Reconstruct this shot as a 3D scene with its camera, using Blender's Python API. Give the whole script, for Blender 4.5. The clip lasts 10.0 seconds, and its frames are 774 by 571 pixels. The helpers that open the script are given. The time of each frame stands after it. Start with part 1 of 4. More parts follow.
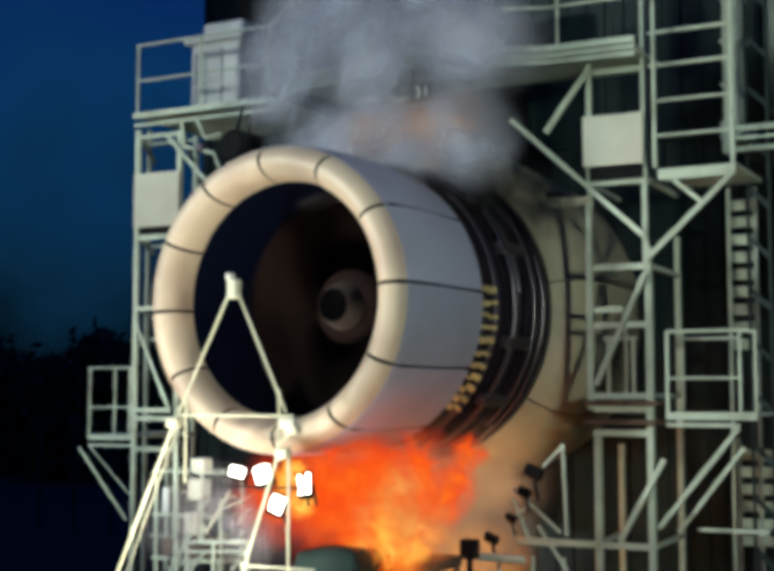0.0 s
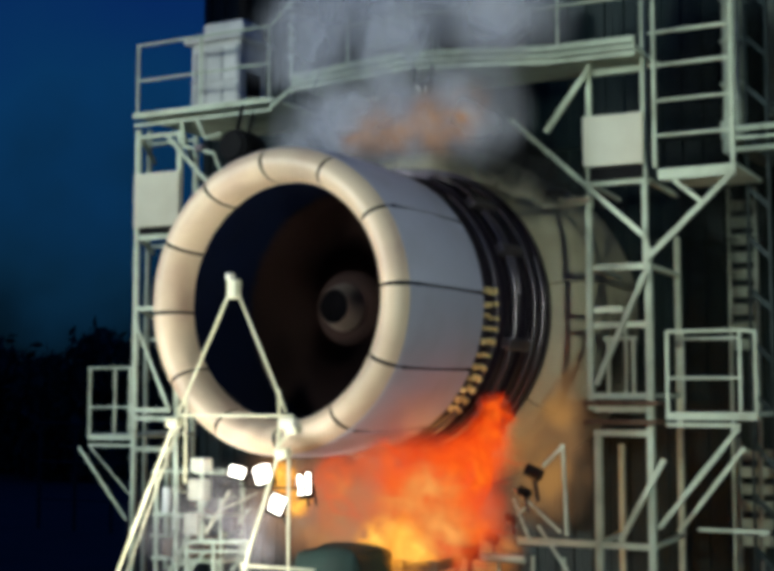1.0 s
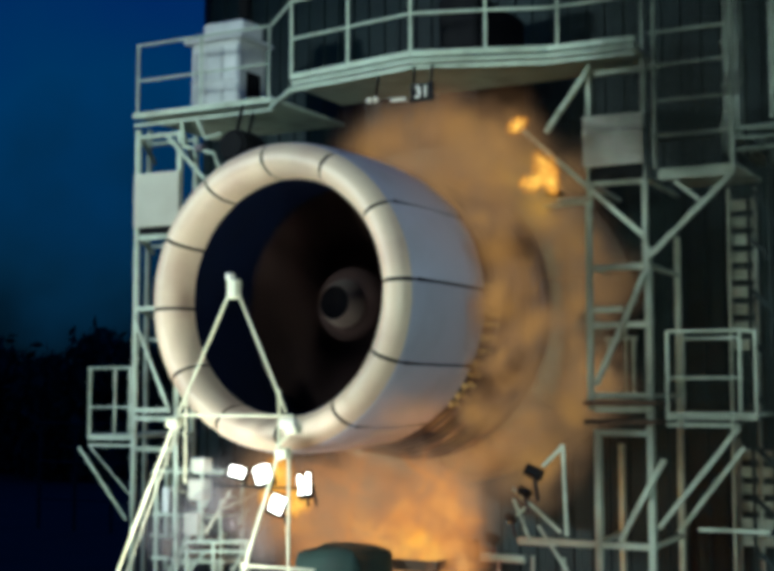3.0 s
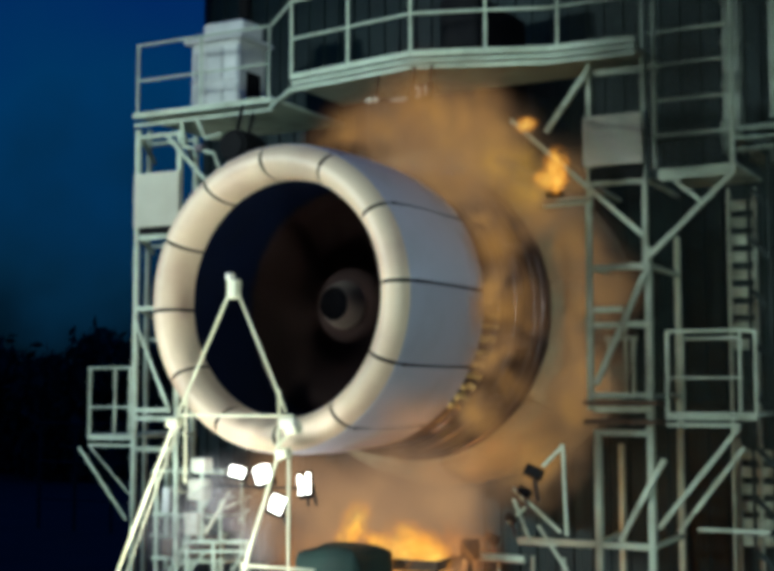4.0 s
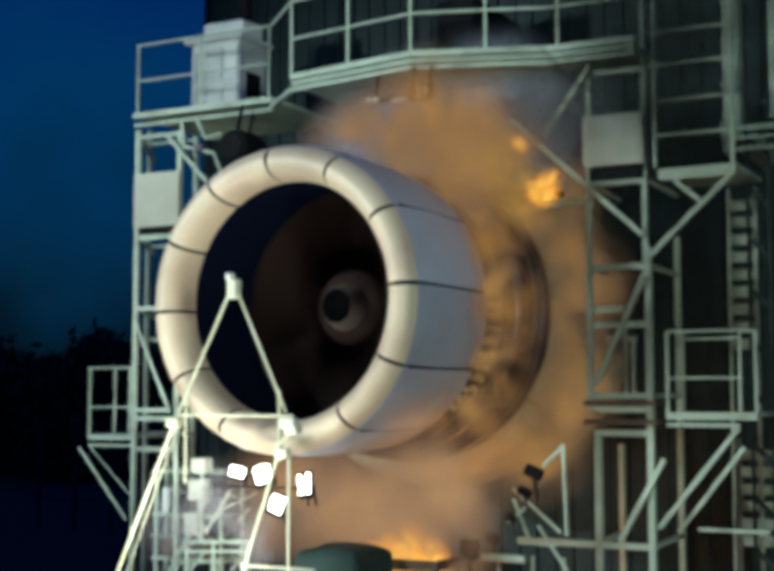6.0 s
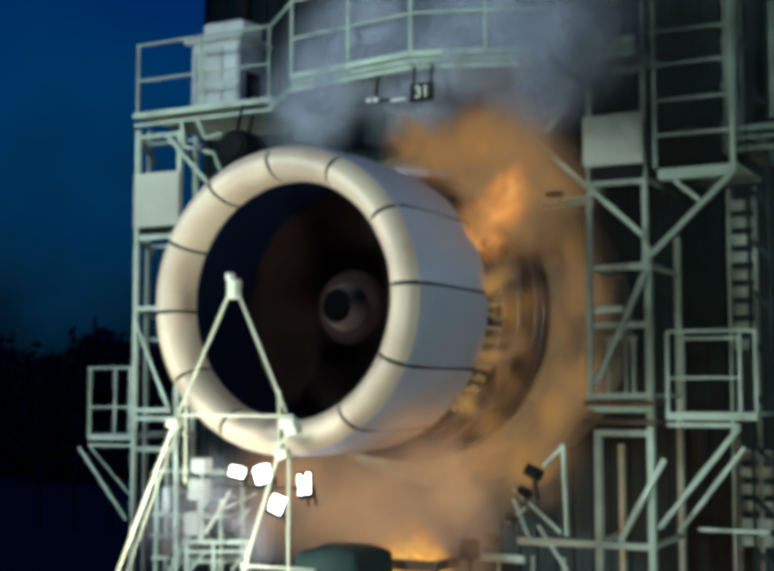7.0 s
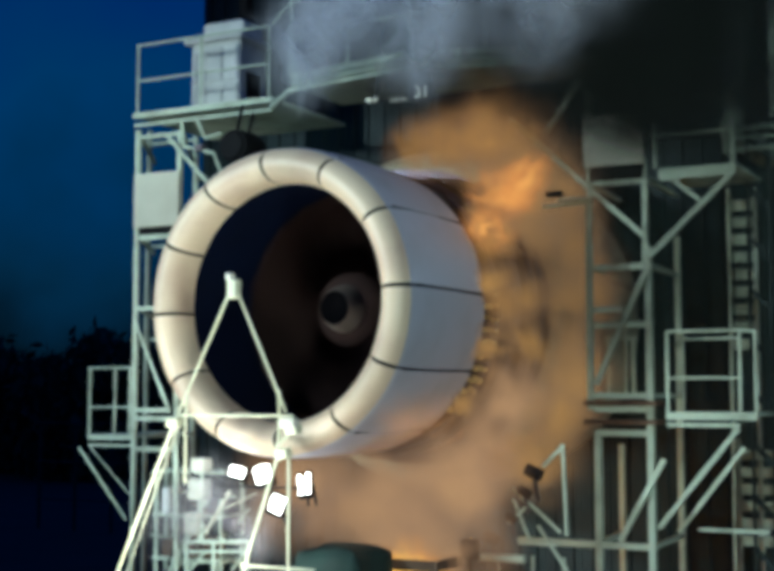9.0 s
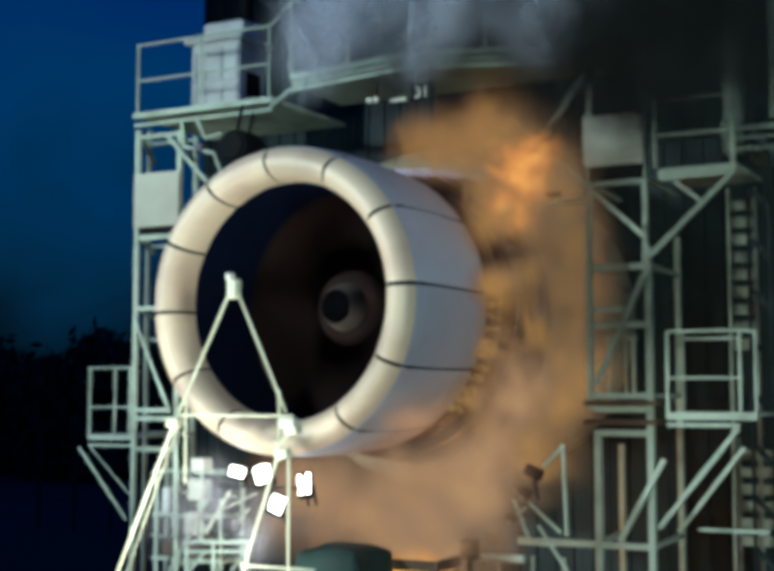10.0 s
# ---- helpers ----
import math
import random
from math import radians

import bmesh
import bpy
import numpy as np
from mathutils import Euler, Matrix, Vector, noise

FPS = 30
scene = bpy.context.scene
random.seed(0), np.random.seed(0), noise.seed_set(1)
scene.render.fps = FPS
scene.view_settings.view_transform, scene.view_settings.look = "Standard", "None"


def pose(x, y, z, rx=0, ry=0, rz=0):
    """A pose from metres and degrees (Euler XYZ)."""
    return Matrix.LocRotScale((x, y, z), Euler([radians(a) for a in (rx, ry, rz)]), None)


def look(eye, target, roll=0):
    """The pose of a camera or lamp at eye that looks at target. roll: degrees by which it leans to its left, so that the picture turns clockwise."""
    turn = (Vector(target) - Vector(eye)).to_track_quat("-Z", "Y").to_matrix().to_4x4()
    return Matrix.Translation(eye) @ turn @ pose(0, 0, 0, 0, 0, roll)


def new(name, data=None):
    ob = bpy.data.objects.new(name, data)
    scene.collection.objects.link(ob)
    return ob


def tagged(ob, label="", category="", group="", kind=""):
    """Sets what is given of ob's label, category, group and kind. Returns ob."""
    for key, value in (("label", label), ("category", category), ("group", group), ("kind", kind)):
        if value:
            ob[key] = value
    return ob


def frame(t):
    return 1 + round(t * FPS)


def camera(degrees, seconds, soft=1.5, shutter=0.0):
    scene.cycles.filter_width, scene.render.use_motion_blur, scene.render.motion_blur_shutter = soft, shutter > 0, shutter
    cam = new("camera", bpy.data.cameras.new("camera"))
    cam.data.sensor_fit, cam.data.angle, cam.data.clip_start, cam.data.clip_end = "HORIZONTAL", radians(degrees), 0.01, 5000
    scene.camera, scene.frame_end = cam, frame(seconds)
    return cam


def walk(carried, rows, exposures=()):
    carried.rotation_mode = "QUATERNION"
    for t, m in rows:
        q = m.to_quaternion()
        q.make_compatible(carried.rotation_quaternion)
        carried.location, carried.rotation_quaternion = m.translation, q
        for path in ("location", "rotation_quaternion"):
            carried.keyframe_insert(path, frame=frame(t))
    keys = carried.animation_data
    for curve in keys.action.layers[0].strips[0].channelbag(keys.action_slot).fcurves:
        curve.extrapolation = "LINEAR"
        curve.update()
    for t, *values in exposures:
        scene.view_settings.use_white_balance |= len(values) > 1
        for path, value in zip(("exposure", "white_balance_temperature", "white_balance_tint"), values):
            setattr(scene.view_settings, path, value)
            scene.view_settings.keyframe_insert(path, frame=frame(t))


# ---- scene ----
cam = camera(32.62, 10.0, soft=5.5, shutter=0.5)
EYE, AIM = (8.424, -13.26, 4.362), (0.975, 0.839, 5.68)
# the white balance drifts cooler once the first red flames die down
TINTS = [(0.0, 0.0, 6650, 9), (1.2, 0.0, 6550, 8), (2.5, 0.0, 5900, 1), (5.0, 0.0, 6150, 1), (7.0, 0.0, 5900, 0), (8.5, 0.1, 5750, 0), (10.0, 0.08, 5800, 0)]
walk(cam, [(0.0, look(EYE, AIM)), (10.0, look(EYE, AIM))], TINTS)
scene.cycles.transparent_max_bounces = 64

# ---- world and lamps ----
world = bpy.data.worlds.new("night_sky")
scene.world = world
world.use_nodes = True
wn, wl = world.node_tree.nodes, world.node_tree.links
wn.clear()
w_out, w_bg = wn.new("ShaderNodeOutputWorld"), wn.new("ShaderNodeBackground")
w_co, w_sep, w_ramp = wn.new("ShaderNodeTexCoord"), wn.new("ShaderNodeSeparateXYZ"), wn.new("ShaderNodeValToRGB")
stops = ((0.0, (0.0008, 0.002, 0.003)), (0.05, (0.001, 0.006, 0.012)), (0.10, (0.002, 0.017, 0.042)), (0.20, (0.002, 0.028, 0.092)), (0.34, (0.0015, 0.015, 0.095)))
for k, (at, tone) in enumerate(stops):
    el = w_ramp.color_ramp.elements[k] if k < 2 else w_ramp.color_ramp.elements.new(at)
    el.position, el.color = at, (*tone, 1)
w_noise, w_add = wn.new("ShaderNodeTexNoise"), wn.new("ShaderNodeMath")
w_noise.inputs["Scale"].default_value, w_noise.inputs["Detail"].default_value = 9.0, 3
wl.new(w_co.outputs["Generated"], w_noise.inputs["Vector"])
w_add.operation = "MULTIPLY_ADD"
w_add.inputs[1].default_value = 0.17
w_drop = wn.new("ShaderNodeMath")
w_drop.operation = "SUBTRACT"
w_drop.inputs[1].default_value = 0.085
wl.new(w_noise.outputs["Fac"], w_add.inputs[0])
wl.new(w_sep.outputs["Z"], w_add.inputs[2])
wl.new(w_add.outputs[0], w_drop.inputs[0])
wl.new(w_co.outputs["Generated"], w_sep.inputs[0])
wl.new(w_drop.outputs[0], w_ramp.inputs[0])
wl.new(w_ramp.outputs[0], w_bg.inputs["Color"])
w_bg.inputs["Strength"].default_value = 1.18
wl.new(w_bg.outputs[0], w_out.inputs["Surface"])


def lamp(name, kind, at, to, power, colour, size=0.5, cone=60):
    data = bpy.data.lights.new(name, kind)
    data.energy, data.color = power, colour
    if kind == "SPOT":
        data.spot_size, data.spot_blend, data.shadow_soft_size = radians(cone), 0.6, size
    elif kind == "AREA":
        data.shape, data.size = "DISK", size
    else:
        data.shadow_soft_size = size
    ob = new(name, data)
    ob.matrix_world = look(at, to)
    return ob


# two floodlights assumed on the camera's side, both out of view
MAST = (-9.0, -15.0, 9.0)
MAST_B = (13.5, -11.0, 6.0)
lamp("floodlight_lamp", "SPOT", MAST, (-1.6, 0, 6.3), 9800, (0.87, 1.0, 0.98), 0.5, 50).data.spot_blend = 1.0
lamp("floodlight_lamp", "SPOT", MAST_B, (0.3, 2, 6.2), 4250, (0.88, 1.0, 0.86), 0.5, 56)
lamp("work_light_lamp", "SPOT", (-0.7, -2.6, 1.9), (-0.4, 0.4, 4.1), 880, (1.0, 0.95, 0.80), 0.6, 90)
lamp("work_light_lamp", "SPOT", (-0.3, -0.2, 3.3), (-3.6, 2.6, 2.6), 300, (0.92, 0.96, 1.0), 0.2, 100)
lamp("fire_lamp", "POINT", (1.2, 3.2, 2.6), (0, 0, 0), 60, (1.0, 0.42, 0.10), 0.5)


# ---- materials ----
def material(name):
    m = bpy.data.materials.new(name)
    m.use_nodes = True
    return m, m.node_tree.nodes, m.node_tree.links, m.node_tree.nodes["Principled BSDF"]


def painted(name, base, dirt, rough=0.5, metal=0.0, scale=3.0, amount=0.55, bump=0.15, fine=60.0):
    """A painted or metal surface: base colour with stains, streaks, per-piece tone, grain and fine relief."""
    m, n, l, p = material(name)
    co, info = n.new("ShaderNodeTexCoord"), n.new("ShaderNodeObjectInfo")
    stain, grain = n.new("ShaderNodeTexNoise"), n.new("ShaderNodeTexNoise")
    stain.inputs["Scale"].default_value, stain.inputs["Detail"].default_value = scale, 6
    grain.inputs["Scale"].default_value, grain.inputs["Detail"].default_value = fine, 3
    l.new(co.outputs["Object"], stain.inputs["Vector"])
    l.new(co.outputs["Object"], grain.inputs["Vector"])
    ramp = n.new("ShaderNodeMapRange")
    ramp.inputs["From Min"].default_value, ramp.inputs["From Max"].default_value = 0.45, 0.75
    ramp.inputs["To Max"].default_value = amount
    l.new(stain.outputs["Fac"], ramp.inputs["Value"])
    mix = n.new("ShaderNodeMix")
    mix.data_type = "RGBA"
    mix.inputs["A"].default_value, mix.inputs["B"].default_value = (*base, 1), (*dirt, 1)
    l.new(ramp.outputs[0], mix.inputs["Factor"])
    tone = n.new("ShaderNodeHueSaturation")
    vary = n.new("ShaderNodeMapRange")
    vary.inputs["To Min"].default_value, vary.inputs["To Max"].default_value = 0.82, 1.1
    l.new(info.outputs["Random"], vary.inputs["Value"])
    l.new(vary.outputs[0], tone.inputs["Value"])
    l.new(mix.outputs["Result"], tone.inputs["Color"])
    l.new(tone.outputs[0], p.inputs["Base Color"])
    r = n.new("ShaderNodeMapRange")
    r.inputs["To Min"].default_value, r.inputs["To Max"].default_value = rough - 0.12, rough + 0.15
    l.new(grain.outputs["Fac"], r.inputs["Value"])
    l.new(r.outputs[0], p.inputs["Roughness"])
    p.inputs["Metallic"].default_value = metal
    b = n.new("ShaderNodeBump")
    b.inputs["Strength"].default_value, b.inputs["Distance"].default_value = bump, 0.01
    l.new(grain.outputs["Fac"], b.inputs["Height"])
    l.new(b.outputs[0], p.inputs["Normal"])
    return m


steel = painted("pale_green_paint", (0.53, 0.62, 0.50), (0.20, 0.20, 0.13), 0.55)
pale = painted("cream_tube_paint", (0.66, 0.66, 0.50), (0.30, 0.28, 0.18), 0.5)
lip_paint = painted("cream_lip_paint", (0.65, 0.52, 0.385), (0.42, 0.28, 0.22), 0.42, scale=1.3, amount=0.75, bump=0.05)
barrel_paint = painted("grey_barrel_paint", (0.42, 0.43, 0.54), (0.31, 0.31, 0.36), 0.5, scale=1.4, bump=0.05)
# inlet liner: navy, with the inlet's shade put into its near-black colour
liner = painted("navy_shade_liner", (0.003, 0.006, 0.020), (0.004, 0.005, 0.010), 0.65, scale=1.2)
case_metal = painted("dark_case_metal", (0.055, 0.045, 0.065), (0.03, 0.02, 0.02), 0.3, 0.7, scale=2.5, bump=0.3)
pipe_metal = painted("dull_pipe_metal", (0.16, 0.14, 0.16), (0.06, 0.05, 0.05), 0.3, 0.8)
brass = painted("gold_fittings", (0.85, 0.66, 0.30), (0.45, 0.30, 0.12), 0.4, 0.35)
cowl_paint = painted("khaki_cowl_paint", (0.42, 0.39, 0.27), (0.22, 0.18, 0.12), 0.55, scale=1.3)
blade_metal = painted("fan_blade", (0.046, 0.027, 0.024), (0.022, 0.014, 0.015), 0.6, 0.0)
hub_paint = painted("hub_grey", (0.15, 0.12, 0.105), (0.09, 0.07, 0.06), 0.45)
spinner_black = painted("spinner_black", (0.003, 0.003, 0.004), (0.005, 0.004, 0.004), 0.8)
spinner_black.node_tree.nodes["Principled BSDF"].inputs["Specular IOR Level"].default_value = 0.0
black = painted("black_metal", (0.012, 0.012, 0.014), (0.02, 0.02, 0.02), 0.5)
black.node_tree.nodes["Principled BSDF"].inputs["Specular IOR Level"].default_value = 0.03
panel_paint = painted("cream_panel_paint", (0.66, 0.66, 0.54), (0.45, 0.42, 0.32), 0.5, scale=1.2)
cabin_paint = painted("white_cabin_paint", (0.80, 0.82, 0.80), (0.5, 0.52, 0.5), 0.55)
wall_paint = painted("dark_green_sheet", (0.007, 0.024, 0.026), (0.005, 0.010, 0.013), 0.6, scale=0.7)
tarp_cloth = painted("green_tarp", (0.005, 0.030, 0.026), (0.004, 0.014, 0.014), 0.8, scale=4, bump=0.5)
rust = painted("rusty_steel", (0.14, 0.085, 0.055), (0.08, 0.05, 0.04), 0.8, 0.2, scale=6)
concrete = painted("concrete", (0.055, 0.055, 0.052), (0.035, 0.035, 0.03), 0.85, scale=0.5, fine=20)
concrete.node_tree.nodes["Principled BSDF"].inputs["Specular IOR Level"].default_value = 0.05
foliage = painted("dark_foliage", (0.03, 0.05, 0.03), (0.015, 0.025, 0.015), 0.8, scale=0.3)
bark = painted("bark", (0.06, 0.045, 0.03), (0.03, 0.02, 0.015), 0.9, scale=2)
# gloss of liner and blades cut to keep the inlet dark
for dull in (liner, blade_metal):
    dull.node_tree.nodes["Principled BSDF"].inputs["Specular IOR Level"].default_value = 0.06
white_paint = painted("white_lettering", (0.8, 0.78, 0.68), (0.6, 0.55, 0.45), 0.5)


def glowing(name, colour, strength):
    m, n, l, p = material(name)
    p.inputs["Base Color"].default_value = (0.8, 0.8, 0.8, 1)
    p.inputs["Emission Color"].default_value = (*colour, 1)
    p.inputs["Emission Strength"].default_value = strength
    return m


lamp_glass = glowing("lit_lamp_glass", (1.0, 0.95, 0.82), 14.0)


def vapour(name, colours, density, glow, lo=0.38, hi=0.72, body=(0.3, 0.3, 0.32), grain=1.6):
    """Thin sheets of fire or smoke: density thins out from the middle of the puff and breaks up in wisps."""
    m, n, l, p = material(name)
    n.remove(p)
    out = n["Material Output"]
    co, info = n.new("ShaderNodeTexCoord"), n.new("ShaderNodeObjectInfo")
    length = n.new("ShaderNodeVectorMath")
    length.operation = "LENGTH"
    l.new(co.outputs["Object"], length.inputs[0])
    fall = n.new("ShaderNodeMapRange")
    fall.interpolation_type = "SMOOTHSTEP"
    fall.inputs["From Min"].default_value, fall.inputs["From Max"].default_value = 1.0, 0.0
    l.new(length.outputs["Value"], fall.inputs["Value"])
    shift = n.new("ShaderNodeVectorMath")
    shift.operation = "MULTIPLY_ADD"
    shift.inputs[1].default_value = (17, 23, 31)
    comb = n.new("ShaderNodeCombineXYZ")
    for i in range(3):
        l.new(info.outputs["Random"], comb.inputs[i])
    l.new(comb.outputs[0], shift.inputs[0])
    l.new(co.outputs["Object"], shift.inputs[2])
    wisp = n.new("ShaderNodeTexNoise")
    wisp.inputs["Scale"].default_value, wisp.inputs["Detail"].default_value = grain, 1 if grain < 2 else 3
    l.new(shift.outputs[0], wisp.inputs["Vector"])
    cut = n.new("ShaderNodeMapRange")
    cut.interpolation_type = "SMOOTHSTEP"
    cut.inputs["From Min"].default_value, cut.inputs["From Max"].default_value = lo, hi
    cut.inputs["To Min"].default_value = 0.06
    l.new(wisp.outputs["Fac"], cut.inputs["Value"])
    mul = n.new("ShaderNodeMath")
    mul.operation = "MULTIPLY"
    l.new(fall.outputs[0], mul.inputs[0])
    l.new(cut.outputs[0], mul.inputs[1])
    dens = n.new("ShaderNodeMath")
    dens.operation = "MULTIPLY"
    dens.inputs[1].default_value = min(0.95, density * 1.6)
    l.new(mul.outputs[0], dens.inputs[0])
    clear, mix = n.new("ShaderNodeBsdfTransparent"), n.new("ShaderNodeMixShader")
    if glow > 0:
        ramp = n.new("ShaderNodeValToRGB")
        ramp.color_ramp.elements[0].color, ramp.color_ramp.elements[1].color = (*colours[0], 1), (*colours[1], 1)
        ramp.color_ramp.elements[0].position, ramp.color_ramp.elements[1].position = 0.05, 0.8
        l.new(mul.outputs[0], ramp.inputs[0])
        lit = n.new("ShaderNodeEmission")
        lit.inputs["Strength"].default_value = glow
        l.new(ramp.outputs[0], lit.inputs["Color"])
        shade = lit.outputs[0]
    else:
        dif, tra, half = n.new("ShaderNodeBsdfDiffuse"), n.new("ShaderNodeBsdfTranslucent"), n.new("ShaderNodeMixShader")
        dif.inputs["Color"].default_value = tra.inputs["Color"].default_value = (*body, 1)
        half.inputs[0].default_value = 0.5
        l.new(dif.outputs[0], half.inputs[1])
        l.new(tra.outputs[0], half.inputs[2])
        shade = half.outputs[0]
    l.new(dens.outputs[0], mix.inputs[0])
    l.new(clear.outputs[0], mix.inputs[1])
    l.new(shade, mix.inputs[2])
    l.new(mix.outputs[0], out.inputs["Surface"])
    return m


fire_red = vapour("red_fire", ((1.0, 0.05, 0.005), (1.0, 0.19, 0.015)), 0.62, 1.0, 0.24, 0.74, grain=2.3)
fire_orange = vapour("orange_fire", ((0.75, 0.25, 0.06), (0.95, 0.40, 0.10)), 0.40, 1.0, 0.28, 0.7, grain=2.2)
fire_yellow = vapour("yellow_fire", ((0.9, 0.30, 0.03), (1.0, 0.56, 0.10)), 0.60, 1.35, 0.28, 0.62, grain=2.8)
# orange, amber and peach hazes emit: firelight on smoke is put into their colour
fire_haze = vapour("orange_haze", ((0.27, 0.155, 0.085), (0.46, 0.23, 0.07)), 0.25, 0.88, 0.20, 0.75)
veil = vapour("thin_orange_veil", ((0.28, 0.14, 0.065), (0.48, 0.23, 0.065)), 0.18, 0.85, 0.22, 0.72)
glow_haze = vapour("amber_haze", ((0.50, 0.25, 0.05), (0.72, 0.38, 0.06)), 0.22, 0.95, 0.10, 0.85)
scorch_smoke = vapour("scorched_smoke", None, 0.26, 0.0, 0.30, 0.68, (0.10, 0.045, 0.025))
peach_haze = vapour("peach_haze", ((0.38, 0.21, 0.12), (0.56, 0.30, 0.14)), 0.32, 0.85, 0.18, 0.75)
grey_smoke = vapour("grey_smoke", None, 0.44, 0.0, 0.08, 0.80, (0.66, 0.68, 0.78))
# two thin dark veils for the right side of the stand
thin_veil = vapour("thin_veil", None, 0.075, 0.0, 0.2, 0.66, (0.022, 0.026, 0.022))
dim_veil = vapour("dim_veil", None, 0.20, 0.0, 0.15, 0.7, (0.025, 0.03, 0.026))
pale_mist = vapour("pale_mist", None, 0.14, 0.0, 0.12, 0.8, (0.55, 0.52, 0.54))
dark_smoke = vapour("dark_smoke", None, 0.25, 0.0, 0.10, 0.80, (0.038, 0.040, 0.040))


# ---- building helpers ----
def part(name, bm, mat, parent, label=""):
    """Links a bmesh as one mesh object under a thing or under a part."""
    me = bpy.data.meshes.new(name)
    bm.to_mesh(me)
    bm.free()
    me.materials.append(mat)
    ob = new(name, me)
    ob.parent = parent
    if label:
        ob["label"] = label
    return ob


def thing(name, label, category, at=(0, 0, 0), group="", kind=""):
    ob = new(name)
    ob.location = at
    return tagged(ob, label, category, group, kind)


def smooth(ob, degrees=40):
    me = ob.data
    me.polygons.foreach_set("use_smooth", [True] * len(me.polygons))
    me.set_sharp_from_angle(angle=radians(degrees))
    return ob


def local(parent, p):
    return Vector(p) - parent.location


def section(kind, w):
    h = w / 2
    if kind == "tube":
        return [(h * math.cos(a * math.pi / 4), h * math.sin(a * math.pi / 4)) for a in range(8)]
    if kind == "angle":
        k = max(0.012, w * 0.16)
        return [(-h, -h), (h, -h), (h, -h + k), (-h + k, -h + k), (-h + k, h), (-h, h)]
    if kind == "channel":
        k = max(0.012, w * 0.14)
        return [(-h, -h), (h, -h), (h, -h + k), (-h + k, -h + k), (-h + k, h - k), (h, h - k), (h, h), (-h, h)]
    c = h * 0.82
    return [(-c, -h), (c, -h), (h, -c), (h, c), (c, h), (-c, h), (-h, c), (-h, -c)]


def prism(p, q, w, kind="box"):
    """A straight bar of the section named from p to q."""
    p, q = Vector(p), Vector(q)
    turn = (q - p).to_track_quat("Z", "Y").to_matrix()
    sec = section(kind, w)
    bm = bmesh.new()
    rings = [[bm.verts.new(c + turn @ Vector((x, y, 0))) for x, y in sec] for c in (p, q)]
    k = len(sec)
    for i in range(k):
        bm.faces.new((rings[0][i], rings[0][(i + 1) % k], rings[1][(i + 1) % k], rings[1][i]))
    bm.faces.new(rings[0][::-1])
    bm.faces.new(rings[1])
    return bm


SECTIONS = {"rail": "tube", "post": "tube", "rung": "tube", "pipe": "tube", "leg": "tube", "upright": "tube",
            "crossbar": "tube", "brace": "angle", "beam": "channel", "column": "box"}


SLIM = {"column": 0.68, "brace": 0.66, "beam": 0.78, "rail": 0.76, "post": 0.8, "pipe": 0.62}


def bar(parent, name, p, q, w, mat, label=""):
    w *= 0.86 if mat is pale else SLIM.get(name, 0.72)
    shift = Vector((0, {"brace": -0.085, "beam": 0.013}.get(name, 0.0), 0))
    p, q = Vector(p) + shift, Vector(q) + shift
    return part(name, prism(local(parent, p), local(parent, q), w, SECTIONS.get(name, "box")), mat, parent, label)


def block(size, bevel=0.01, at=(0, 0, 0), m=None, segments=2):
    bm = bmesh.new()
    bmesh.ops.create_cube(bm, size=1.0, matrix=Matrix.Diagonal((*size, 1)))
    if bevel:
        bmesh.ops.bevel(bm, geom=bm.edges[:], offset=bevel, segments=segments, profile=0.5, affect="EDGES")
    bmesh.ops.transform(bm, matrix=Matrix.Translation(at) @ (m or Matrix()), verts=bm.verts)
    return bm


def lathe(profile, a0, a1, steps, closed=False):
    """Turns a profile of (y, r) about the y axis from angle a0 to a1 in degrees."""
    bm = bmesh.new()
    full = abs(a1 - a0) > 359.9
    rows = []
    for i in range(steps if full else steps + 1):
        a = radians(a0 + (a1 - a0) * i / steps)
        rows.append([bm.verts.new((r * math.cos(a), y, r * math.sin(a))) for y, r in profile])
    n, k = len(rows), len(profile)
    for i in range(n if full else n - 1):
        u, v = rows[i], rows[(i + 1) % n]
        for j in range(k if closed else k - 1):
            bm.faces.new((u[j], v[j], v[(j + 1) % k], u[(j + 1) % k]))
    if closed and not full:
        bm.faces.new(rows[0])
        bm.faces.new(rows[-1][::-1])
    bmesh.ops.recalc_face_normals(bm, faces=bm.faces)
    return bm


